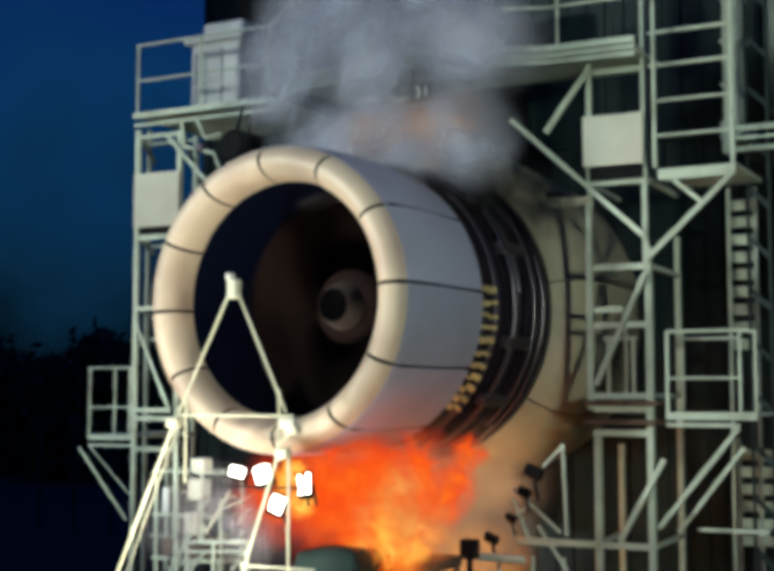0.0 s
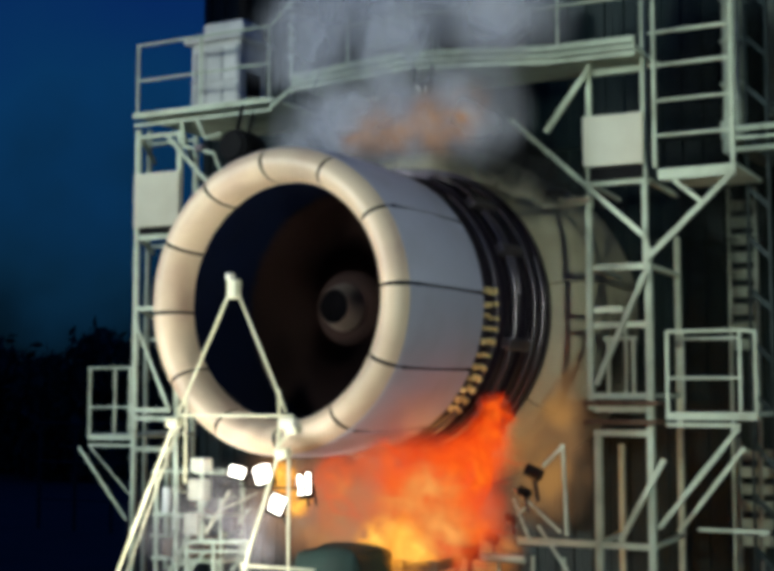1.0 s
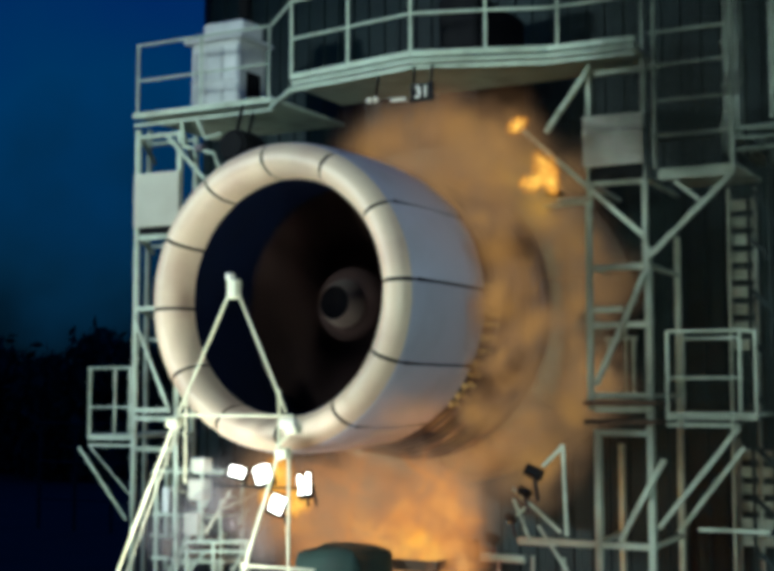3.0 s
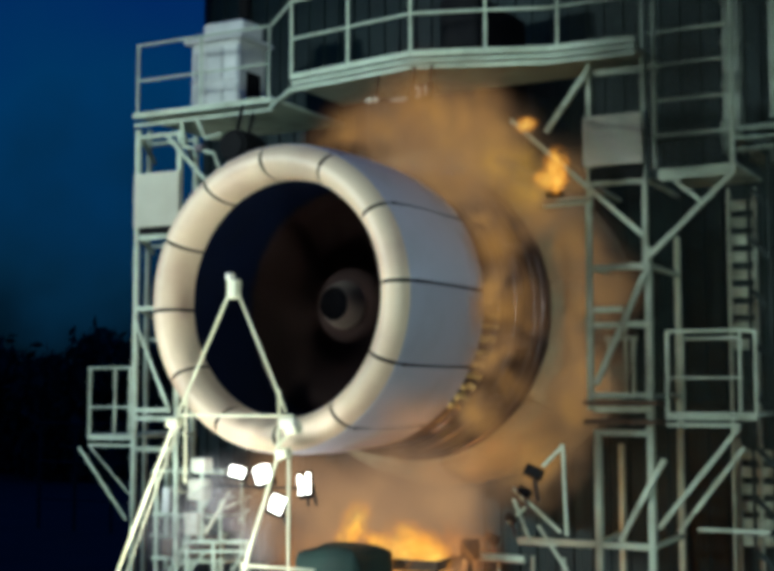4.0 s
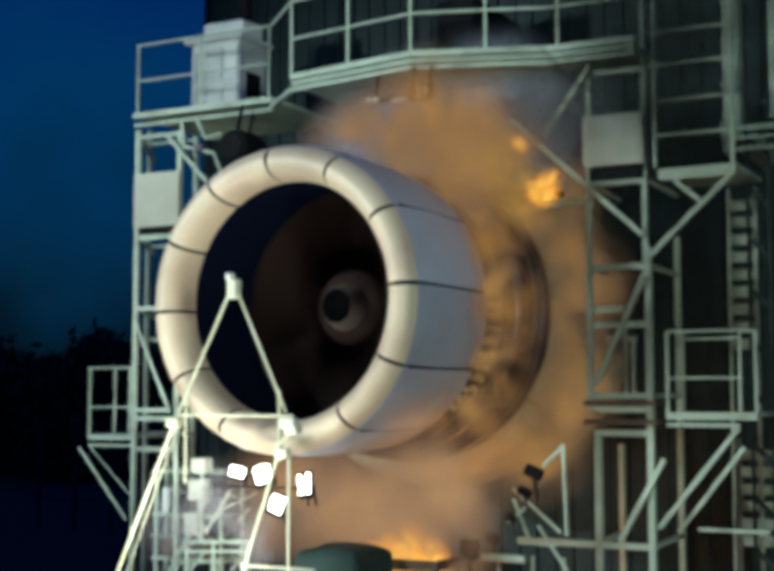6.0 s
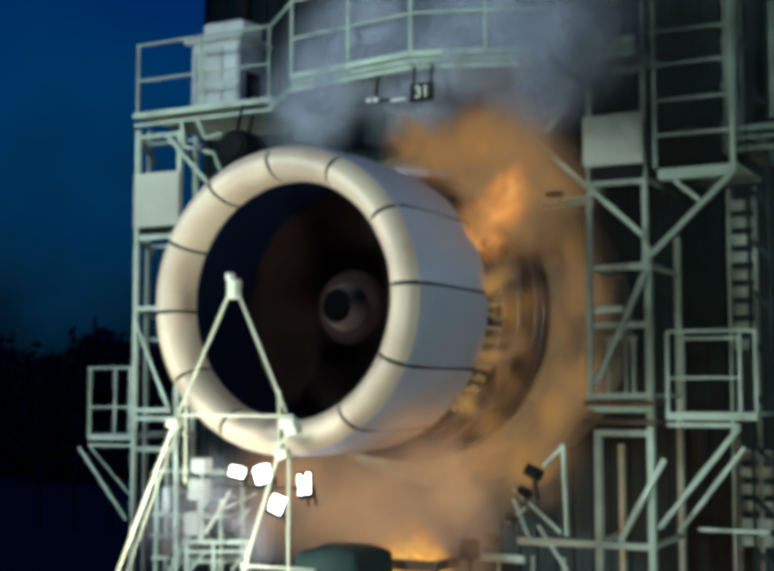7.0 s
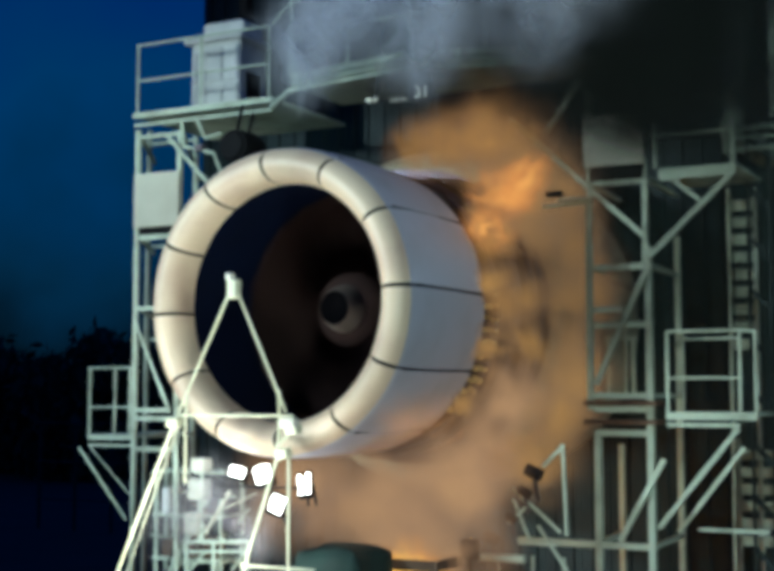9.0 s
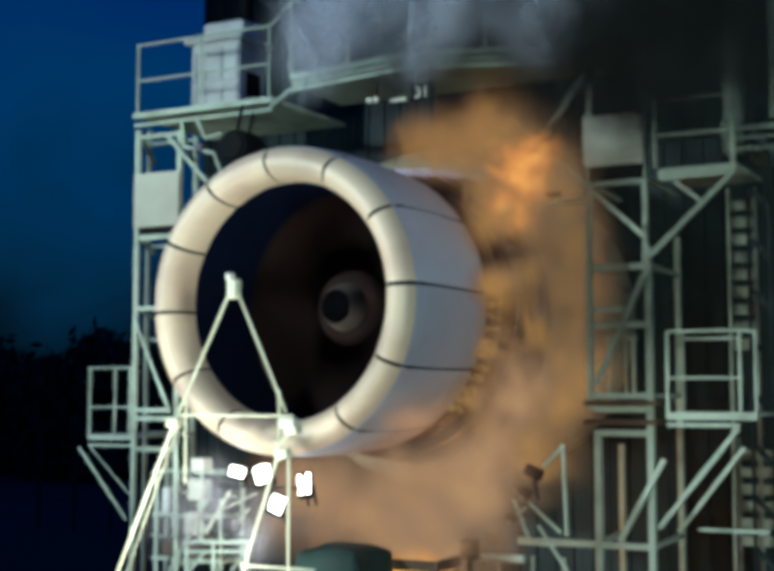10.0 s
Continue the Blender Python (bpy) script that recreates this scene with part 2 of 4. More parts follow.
# ---- ground, wall and distance ----
def grounds():
    bm = bmesh.new()
    bmesh.ops.create_grid(bm, x_segments=60, y_segments=60, size=1500)
    ground = part("ground", bm, concrete, None)
    tagged(ground, "grey concrete apron of the outdoor test stand", "ground", kind="structure")
    wall = thing("wall_north", "dark green ribbed sheet wall of the test building", "wall", (0, 7.0, 0), kind="structure")
    for i in range(26):
        x = -6.2 + i * 0.62
        bm = block((0.617, 0.08, 14.0), 0.004, (x + 0.31, 0, 7.0), segments=1)
        for s in (-0.15, 0.15):
            rib = block((0.07, 0.05, 13.9), 0.01, (x + 0.31 + s, -0.062, 7.0), segments=1)
            me = bpy.data.meshes.new("tmp")
            rib.to_mesh(me)
            rib.free()
            bm.from_mesh(me)
            bpy.data.meshes.remove(me)
        part("panel", bm, wall_paint, wall)
    part("backing", block((16.1, 0.1, 13.9), 0, (1.86, 0.1, 6.95)), wall_paint, wall)
    for z in (4.2, 8.4, 12.6):
        part("beam", prism((-6.2, -0.16, z), (9.9, -0.16, z), 0.14, "channel"), wall_paint, wall)


def tree(at, height, seed):
    rnd = random.Random(seed)
    t = thing("tree", "dark leafy tree standing in the night distance", "tree", at, "far trees")
    bm = bmesh.new()
    bmesh.ops.create_cone(bm, segments=8, radius1=0.32, radius2=0.08, depth=height * 0.8, matrix=Matrix.Translation((0, 0, height * 0.4)), cap_ends=True)
    part("trunk", bm, bark, t)
    limbs = []
    for i in range(5):
        a, z = rnd.uniform(0, 6.28), height * rnd.uniform(0.3, 0.6)
        e = (math.cos(a) * height * 0.25, math.sin(a) * height * 0.25, z + height * 0.22)
        part("limb", prism((0, 0, z), e, 0.16, "tube"), bark, t)
        limbs.append(e)
    verts, faces = [], []
    for i in range(1500):
        c = Vector(rnd.choice(limbs + [(0, 0, height * 0.85), (0, 0, height * 0.7), (-2, 0, 1.0), (0, 1, 1.2), (2, 0, 0.9), (1, -1, 2.0), (-1, -1, 2.2)]))
        c += Vector((rnd.gauss(0, 1), rnd.gauss(0, 1), rnd.gauss(0, 0.8))) * height * 0.11
        s = rnd.uniform(0.25, 0.6)
        q = Euler((rnd.uniform(0, 6), rnd.uniform(0, 6), rnd.uniform(0, 6))).to_matrix()
        b = len(verts)
        verts += [c + q @ Vector(v) * s for v in ((-1, 0, 0), (0, -0.5, 0.15), (1, 0, 0), (0, 0.5, 0.15))]
        faces.append((b, b + 1, b + 2, b + 3))
    me = bpy.data.meshes.new("crown")
    me.from_pydata(verts, [], faces)
    me.materials.append(foliage)
    crown = new("crown", me)
    crown.parent = t


# ---- the test stand ----
def left_tower():
    t = thing("steel_tower", "pale green painted steel tower with cross braces", "tower", (-4.2, 3.0, 0), "stand towers")
    bar(t, "column", (-4.56, 3.0, 8.49), (-4.56, 3.0, 0), 0.11, steel)
    bar(t, "column", (-3.76, 3.0, 8.41), (-3.76, 3.0, 0), 0.11, steel)
    bar(t, "beam", (-4.57, 3.0, 8.37), (-3.76, 3.0, 8.37), 0.09, steel)
    bar(t, "beam", (-4.56, 3.0, 6.79), (-3.74, 3.0, 6.79), 0.09, steel)
    bar(t, "beam", (-4.52, 3.0, 5.69), (-3.72, 3.0, 5.69), 0.09, steel)
    bar(t, "beam", (-4.6, 3.0, 4.0), (-3.69, 3.0, 4.0), 0.09, steel)
    bar(t, "beam", (-4.57, 3.0, 3.54), (-3.81, 3.0, 3.54), 0.09, steel)
    bar(t, "beam", (-4.63, 3.0, 4.13), (-3.93, 3.0, 4.13), 0.09, steel)
    bar(t, "brace", (-3.95, 3.0, 8.35), (-3.06, 3.0, 7.44), 0.09, steel)
    bar(t, "brace", (-4.52, 3.0, 5.54), (-3.81, 3.0, 4.1), 0.09, steel)
    bar(t, "column", (-5.92, 5.0, 8.97), (-5.92, 5.0, 0), 0.11, steel)
    bar(t, "column", (-4.92, 5.0, 8.87), (-4.92, 5.0, 0), 0.11, steel)
    bar(t, "beam", (-5.92, 5.0, 8.72), (-4.95, 5.0, 8.72), 0.08, steel)
    bar(t, "beam", (-5.89, 5.0, 6.92), (-4.92, 5.0, 6.92), 0.08, steel)
    bar(t, "beam", (-5.85, 5.0, 5.31), (-4.9, 5.0, 5.31), 0.08, steel)
    bar(t, "beam", (-5.83, 5.0, 3.71), (-4.87, 5.0, 3.71), 0.08, steel)
    bar(t, "beam", (-5.79, 5.0, 1.98), (-4.85, 5.0, 1.98), 0.08, steel)
    bar(t, "brace", (-3.19, 2.6, 2.36), (-2.46, 2.6, 3.02), 0.09, steel)
    bar(t, "brace", (-3.49, 2.6, 1.8), (-2.46, 2.6, 2.4), 0.08, steel)
    bar(t, "beam", (-3.5, 2.6, 2.27), (-2.2, 2.6, 2.27), 0.08, steel)
    bar(t, "beam", (-3.33, 2.6, 2.91), (-2.38, 2.6, 2.91), 0.06, steel)
    bar(t, "column", (-2.71, 2.6, 2.31), (-2.71, 2.6, 0), 0.09, steel)
    bar(t, "column", (-3.61, 2.6, 3.6), (-3.61, 2.6, 0), 0.1, steel)
    for x in (-4.56, -3.76):
        for z in (8.37, 6.79, 5.69, 4.0):
            bar(t, "beam", (x, 3.06, z), (x - 1.2, 4.95, z), 0.07, steel)
    part("panel", block((0.86, 0.05, 0.84), 0.012, local(t, (-4.14, 2.93, 7.36))), panel_paint, t, "plain cream sheet panel")
    # the dark gap below the panel, drawn as a black strip
    part("panel", block((0.80, 0.05, 0.22), 0.01, local(t, (-4.14, 3.02, 6.88))), black, t, "dark strip below the panel")
    b = thing("balcony", "small pale steel balcony with tube rails beside the tower", "balcony", (-5.0, 3.0, 3.6), "balconies")
    bar(b, "post", (-5.45, 3.0, 4.77), (-5.45, 3.0, 3.68), 0.05, steel)
    bar(b, "post", (-4.95, 3.0, 4.77), (-4.95, 3.0, 3.69), 0.05, steel)
    bar(b, "post", (-4.66, 3.0, 4.77), (-4.66, 3.0, 3.7), 0.05, steel)
    bar(b, "rail", (-5.48, 3.0, 4.78), (-4.62, 3.0, 4.78), 0.05, steel)
    bar(b, "rail", (-5.46, 3.0, 4.17), (-4.6, 3.0, 4.17), 0.045, steel)
    bar(b, "beam", (-5.47, 3.0, 3.7), (-4.58, 3.0, 3.7), 0.09, steel)
    bar(b, "beam", (-5.47, 3.0, 3.58), (-4.57, 3.0, 3.58), 0.05, steel)
    bar(b, "brace", (-5.57, 3.0, 3.55), (-4.61, 3.0, 2.47), 0.07, steel)
    bar(b, "brace", (-6.2, 4.0, 3.51), (-5.36, 4.0, 2.76), 0.06, steel)
    part("deck", block((0.95, 1.5, 0.05), 0.008, local(b, (-5.03, 3.8, 3.72))), steel, b)


def upper_walkway():
    w = thing("walkway", "pale green steel walkway with tube handrails over the tower", "walkway", (-3.4, 3.0, 8.6))
    bar(w, "post", (-4.59, 3.0, 9.82), (-4.59, 3.0, 8.7), 0.055, steel)
    bar(w, "post", (-3.38, 3.0, 9.83), (-3.38, 3.0, 8.74), 0.055, steel)
    bar(w, "post", (-2.15, 3.0, 9.85), (-2.15, 3.0, 8.78), 0.055, steel)
    bar(w, "rail", (-4.62, 3.0, 9.84), (-2.14, 3.0, 9.84), 0.055, steel)
    bar(w, "rail", (-4.61, 3.0, 9.27), (-2.13, 3.0, 9.27), 0.05, steel)
    bar(w, "beam", (-4.66, 3.0, 8.72), (-2.08, 3.0, 8.72), 0.11, steel)
    bar(w, "beam", (-4.65, 3.0, 8.57), (-2.08, 3.0, 8.57), 0.06, steel)
    part("deck", block((2.6, 2.1, 0.05), 0.008, local(w, (-3.36, 4.08, 8.725))), steel, w)
    g = thing("gantry", "pale steel gantry with a bowed front and tube handrails", "walkway", (1.0, 2.2, 8.6))
    corners = [(-1.24, 2.17), (0.80, 1.82), (1.45, 2.03), (2.47, 2.41), (3.60, 2.45)]
    for (x0, y0), (x1, y1) in zip(corners, corners[1:]):
        for z, w_ in ((8.78, 0.10), (8.60, 0.07)):
            bar(g, "beam", (x0, y0, z), (x1, y1, z), w_, steel)
        for z in (9.86, 9.32):
            bar(g, "rail", (x0, y0, z), (x1, y1, z), 0.055, steel)
        bm = bmesh.new()
        low = [bm.verts.new(local(g, (x, y, 8.66))) for x, y in ((x0, y0), (x1, y1), (x1, 3.6), (x0, 3.6))]
        bm.faces.new(low)
        top = bmesh.ops.extrude_face_region(bm, geom=bm.faces[:])
        bmesh.ops.translate(bm, vec=(0, 0, 0.06), verts=[v for v in top["geom"] if isinstance(v, bmesh.types.BMVert)])
        bmesh.ops.recalc_face_normals(bm, faces=bm.faces)
        part("deck", bm, steel, g)
    for x, y in ((-1.24, 2.17), (-0.24, 2.0), (0.80, 1.82), (1.72, 2.14), (2.60, 2.42)):
        bar(g, "post", (x, y, 8.78), (x, y, 9.9), 0.055, steel)
    bar(g, "beam", (-2.1, 2.98, 8.6), (-1.24, 2.17, 8.6), 0.08, steel)
    bar(g, "rail", (-2.1, 2.98, 9.84), (-1.24, 2.17, 9.86), 0.055, steel)
    # numbered plate and small lamps hung from the bowed front
    s = thing("number_plate", "small black plate with a pale number under the gantry", "sign", (0.98, 1.80, 8.25))
    part("plate", block((0.34, 0.03, 0.24), 0.006), black, s)
    part("hanger", prism((-0.12, 0.0, 0.10), (-0.12, 0.02, 0.36), 0.03), black, s)
    part("hanger", prism((0.12, 0.0, 0.10), (0.12, 0.06, 0.36), 0.03), black, s)
    cu = bpy.data.curves.new("digits", "FONT")
    cu.body, cu.size, cu.extrude, cu.align_x, cu.align_y = "31", 0.22, 0.004, "CENTER", "CENTER"
    cu.materials.append(white_paint)
    d = new("digits", cu)
    d.parent, d.location, d.rotation_euler = s, (0.0, -0.021, 0.0), (radians(90), 0, 0)
    r = thing("marker_bar", "short pale marker bar with two bulbs under the gantry", "marker", (0.45, 1.86, 8.25))
    part("arm", prism((-0.32, 0, -0.02), (0.33, -0.06, -0.06), 0.035), black, r)
    part("strip", block((0.26, 0.03, 0.035), 0.006, (0.2, -0.06, -0.06)), white_paint, r)
    for x in (-0.26, -0.16):
        bm = bmesh.new()
        bmesh.ops.create_icosphere(bm, subdivisions=2, radius=0.042, matrix=Matrix.Translation((x, -0.04, -0.02)))
        smooth(part("bulb", bm, white_paint, r))
    part("hanger", prism((-0.2, 0.02, -0.02), (-0.2, 0.12, 0.36), 0.03), black, r)


def cabin():
    c = thing("cabin", "white panelled equipment cabin standing on the walkway", "cabin", (-3.95, 4.55, 8.75))
    wall = part("wall", block((0.95, 0.75, 1.35), 0.02, (0, 0, 0.675)), cabin_paint, c)
    for i in range(3):
        for k in range(2):
            part("panel", block((0.27, 0.04, 0.56), 0.015, (-0.31 + i * 0.31, -0.39, 0.36 + k * 0.62)), cabin_paint, wall)
    part("vent", block((0.04, 0.4, 0.5), 0.01, (0.49, 0, 0.6)), black, wall)
    part("eave", block((1.15, 0.95, 0.08), 0.02, (0, 0, 1.39)), cabin_paint, c)
    part("hood", block((0.80, 0.6, 0.32), 0.05, (0.05, 0.05, 1.57)), cabin_paint, c)
    part("stack", prism((0.25, 0.1, 1.7), (0.25, 0.1, 2.6), 0.22, "tube"), black, c)
    d = thing("drum", "dark round drum hung under the walkway", "drum", (-2.44, 2.75, 7.98))
    bm = bmesh.new()
    bmesh.ops.create_cone(bm, segments=28, radius1=0.24, radius2=0.24, depth=0.6, cap_ends=True, matrix=Matrix.Rotation(radians(90), 4, "X"))
    bmesh.ops.bevel(bm, geom=[e for e in bm.edges if len(e.link_faces) == 2 and e.calc_face_angle() > 1], offset=0.05, segments=3, affect="EDGES")
    smooth(part("shell", bm, black, d), 50)
    for y in (-0.15, 0.15):
        smooth(part("band", lathe([(y - 0.02, 0.235), (y - 0.02, 0.255), (y + 0.02, 0.255), (y + 0.02, 0.235)], 0, 360, 28, True), black, d), 30)
        part("hanger", prism((0, y, 0.22), (0, y + 0.15, 0.64), 0.04), black, d)
    p = thing("pipe_run", "pale bent pipes hung under the walkway", "pipes", (-3.2, 2.75, 8.1))
    for a, b in (((-0.35, 0, 0.38), (-0.30, 0, 0.0)), ((-0.30, 0, 0.0), (0.25, 0, -0.15)), ((-0.1, 0.05, 0.4), (0.05, 0.05, 0.1)), ((0.05, 0.05, 0.1), (0.35, 0.05, 0.15)), ((0.25, 0, -0.15), (0.45, 0, -0.6))):
        part("pipe", prism(a, b, 0.05, "tube"), steel, p)
    part("valve", block((0.16, 0.12, 0.12), 0.03, (0.0, 0, -0.05)), pipe_metal, p)


def right_tower():
    t = thing("steel_tower", "pale green painted steel tower with long diagonal braces", "tower", (3.2, 3.0, 0), "stand towers")
    bar(t, "column", (2.79, 3.0, 6.82), (2.79, 3.0, 4.17), 0.11, steel)
    bar(t, "column", (2.88, 3.0, 3.86), (2.88, 3.0, 0), 0.13, steel)
    bar(t, "column", (3.54, 3.0, 9.43), (3.54, 3.0, 5.92), 0.1, steel)
    bar(t, "column", (3.75, 2.75, 9.33), (3.75, 2.75, 7.19), 0.07, steel)
    bar(t, "column", (3.57, 3.0, 6.23), (3.57, 3.0, 0), 0.13, steel)
    bar(t, "column", (2.81, 3.0, 8.67), (2.81, 3.0, 6.78), 0.1, steel)
    bar(t, "beam", (2.74, 3.0, 7.09), (3.53, 3.0, 7.09), 0.1, steel)
    bar(t, "beam", (2.86, 3.0, 5.99), (3.52, 3.0, 5.99), 0.1, steel)
    bar(t, "beam", (2.81, 3.0, 4.35), (3.58, 3.0, 4.35), 0.1, steel)
    bar(t, "beam", (2.83, 3.0, 3.88), (3.61, 3.0, 3.88), 0.1, steel)
    bar(t, "beam", (1.77, 3.0, 2.47), (3.62, 3.0, 2.47), 0.1, steel)
    bar(t, "beam", (2.86, 3.0, 8.54), (3.52, 3.0, 8.54), 0.1, steel)
    bar(t, "beam", (2.84, 3.0, 4.18), (3.61, 3.0, 4.18), 0.1, steel)
    bar(t, "beam", (2.85, 3.0, 5.45), (3.23, 3.0, 5.45), 0.1, steel)
    bar(t, "beam", (2.85, 3.0, 5.25), (3.54, 3.0, 5.25), 0.1, steel)
    bar(t, "brace", (1.75, 3.0, 8.02), (3.55, 3.0, 6.36), 0.1, steel)
    bar(t, "brace", (2.24, 3.0, 7.8), (2.83, 3.0, 8.57), 0.1, steel)
    bar(t, "brace", (2.89, 3.0, 4.49), (3.55, 3.0, 5.89), 0.1, steel)
    bar(t, "brace", (3.18, 3.0, 2.54), (3.76, 3.0, 3.57), 0.1, steel)
    bar(t, "column", (2.67, 4.6, 3.68), (2.67, 4.6, 0), 0.11, steel)
    bar(t, "column", (3.5, 4.6, 6.53), (3.5, 4.6, 0), 0.11, steel)
    bar(t, "column", (2.7, 4.0, 5.16), (2.7, 4.0, 4.36), 0.07, steel)
    bar(t, "column", (2.94, 4.0, 5.42), (2.94, 4.0, 4.36), 0.07, steel)
    bar(t, "column", (3.05, 4.0, 5.09), (3.05, 4.0, 4.36), 0.07, steel)
    bar(t, "beam", (2.63, 4.0, 5.12), (3.1, 4.0, 5.12), 0.07, steel)
    for z in (7.09, 5.99, 4.35, 2.47):
        bar(t, "beam", (3.57, 3.06, z), (3.52, 4.55, z), 0.07, steel)
        bar(t, "beam", (2.81, 3.06, z), (2.70, 4.55, z), 0.07, steel)
    part("panel", block((0.80, 0.06, 0.66), 0.012, local(t, (3.16, 2.90, 7.62))), panel_paint, t, "plain cream sheet panel")
    part("panel", block((0.72, 0.05, 0.18), 0.01, local(t, (3.18, 2.97, 7.20))), black, t, "dark strip below the panel")
    for z in (4.26, 4.02):
        part("plate", block((0.95, 0.35, 0.06), 0.01, local(t, (3.22, 3.0, z))), rust, t)
    b = thing("landing", "pale steel landing with tube rails on the tower", "balcony", (4.1, 3.0, 7.0), "balconies")
    bar(b, "rail", (3.59, 3.0, 8.55), (4.61, 3.0, 8.55), 0.06, steel)
    bar(b, "rail", (3.65, 3.0, 8.09), (4.62, 3.0, 8.09), 0.06, steel)
    bar(b, "rail", (3.64, 3.0, 7.64), (4.65, 3.0, 7.64), 0.06, steel)
    bar(b, "rail", (3.6, 3.0, 8.98), (4.62, 3.0, 8.98), 0.06, steel)
    bar(b, "post", (4.66, 3.0, 9.27), (4.66, 3.0, 7.12), 0.08, steel)
    bar(b, "beam", (3.73, 3.0, 7.13), (4.7, 3.0, 7.13), 0.17, steel)
    bar(b, "brace", (3.56, 3.0, 6.05), (4.67, 3.0, 7.08), 0.1, steel)
    bar(b, "brace", (3.95, 3.0, 7.03), (4.27, 3.0, 6.76), 0.08, steel)
    part("deck", block((1.0, 1.4, 0.05), 0.008, local(b, (4.2, 3.75, 7.2))), steel, b)
    b = thing("balcony", "pale green steel balcony with tube rails beside the tower", "balcony", (4.2, 3.0, 4.0), "balconies")
    bar(b, "post", (3.79, 3.0, 5.15), (3.79, 3.0, 4.1), 0.06, steel)
    bar(b, "post", (3.74, 3.9, 5.19), (3.74, 3.9, 4.09), 0.06, steel)
    bar(b, "post", (4.69, 3.0, 5.13), (4.69, 3.0, 4.11), 0.06, steel)
    bar(b, "post", (4.88, 3.0, 5.13), (4.88, 3.0, 4.11), 0.06, steel)
    bar(b, "rail", (3.79, 3.0, 5.15), (4.73, 3.0, 5.15), 0.06, steel)
    bar(b, "rail", (3.84, 3.6, 5.08), (4.57, 3.6, 5.08), 0.05, steel)
    bar(b, "rail", (3.78, 3.0, 4.57), (4.72, 3.0, 4.57), 0.05, steel)
    bar(b, "rail", (4.69, 3.0, 5.15), (4.89, 3.0, 5.13), 0.05, steel)
    bar(b, "beam", (3.77, 3.0, 4.1), (4.89, 3.0, 4.1), 0.12, steel)
    bar(b, "beam", (3.77, 3.0, 3.99), (4.68, 3.0, 3.99), 0.06, steel)
    bar(b, "brace", (3.68, 3.0, 2.72), (4.68, 3.0, 3.96), 0.09, steel)
    bar(b, "brace", (3.76, 3.6, 2.62), (4.61, 3.6, 3.71), 0.08, steel)
    bar(b, "beam", (3.98, 3.6, 2.66), (4.88, 3.6, 2.66), 0.06, steel)
    part("deck", block((1.1, 1.1, 0.05), 0.008, local(b, (4.3, 3.6, 4.12))), steel, b)
    d = thing("duct", "pale green sheet metal duct rising beside the tower", "duct", (4.28, 4.8, 7.9))
    part("casing", block((0.24, 0.3, 6.0), 0.02, (0, 0, 3.0)), steel, d)
    for k in range(6):
        part("flange", block((0.30, 0.36, 0.05), 0.008, (0, 0, 0.1 + k * 0.6)), steel, d)
    part("elbow", block((0.30, 2.5, 0.28), 0.04, (0, 1.0, 0.05)), steel, d)
    k = thing("stair", "dark green steel cage stair beside the duct", "stair", (4.64, 4.4, 0))
    for x in (-0.12, 0.16):
        part("post", prism((x, 0, 0), (x, 0, 12.5), 0.05, "tube"), wall_paint, k)
    for n in range(17):
        part("step", prism((-0.12, 0, 1.0 + n * 0.68), (0.16, 0, 0.72 + n * 0.68), 0.06, "channel"), wall_paint, k)
    b = thing("pipe_bridge", "pale steel pipe bridge running away behind the landing", "pipes", (4.7, 4.2, 7.7))
    for z, w in ((0.18, 0.08), (0.05, 0.05), (-0.10, 0.07)):
        part("pipe", prism((-0.40, 0, z), (2.2, 0, z), w, "tube"), steel, b)
    part("post", prism((0.35, 0.1, -7.7), (0.35, 0.1, 0.2), 0.10), wall_paint, b)
    part("bracket", block((0.12, 0.3, 0.42), 0.02, (-0.36, 0, 0.05)), steel, b)
    for name, x, z0, n, w, step in (("louvre_bank", 4.30, 5.05, 9, 0.30, 0.24), ("louvre_bank", 4.55, 2.40, 6, 0.66, 0.23)):
        v = thing(name, "stack of pale green louvre slats in a steel frame", "louvre", (x, 5.0, 0), "louvre banks")
        part("frame", prism((-w / 2 - 0.03, 0, 0), (-w / 2 - 0.03, 0, z0 + n * step), 0.05), steel, v)
        part("frame", prism((w / 2 + 0.03, 0, 0), (w / 2 + 0.03, 0, z0 + n * step), 0.05), steel, v)
        for q in range(n):
            part("slat", block((w, 0.03, step * 0.62), 0.006, (0, 0, z0 + q * step), pose(0, 0, 0, 18, 0, 0)), steel, v)
    w2 = thing("wall_panel", "pale grey green sheet panel high on the building wall", "panel", (5.2, 6.3, 8.4))
    part("sheet", block((1.5, 0.06, 3.0), 0.02, (0, 0, 1.6)), steel, w2)
    part("rail", prism((-0.75, -0.04, 0.05), (0.75, -0.04, 0.05), 0.06), steel, w2)
    part("hanger", prism((0, 0.02, 3.0), (0, 0.72, 3.0), 0.06), steel, w2)
    a = thing("lamp_arm", "short pale lamp arm clamped on the tower column", "lamp", (2.7, 2.8, 6.85))
    part("arm", prism((-0.42, -0.1, -0.06), (0.10, 0.2, 0.0), 0.05, "tube"), pale, a)
    part("plate", block((0.42, 0.16, 0.03), 0.008, (-0.02, 0.0, 0.02)), pale, a)
    part("lamp_head", block((0.22, 0.14, 0.07), 0.02, (-0.28, -0.05, 0.10)), black, a)


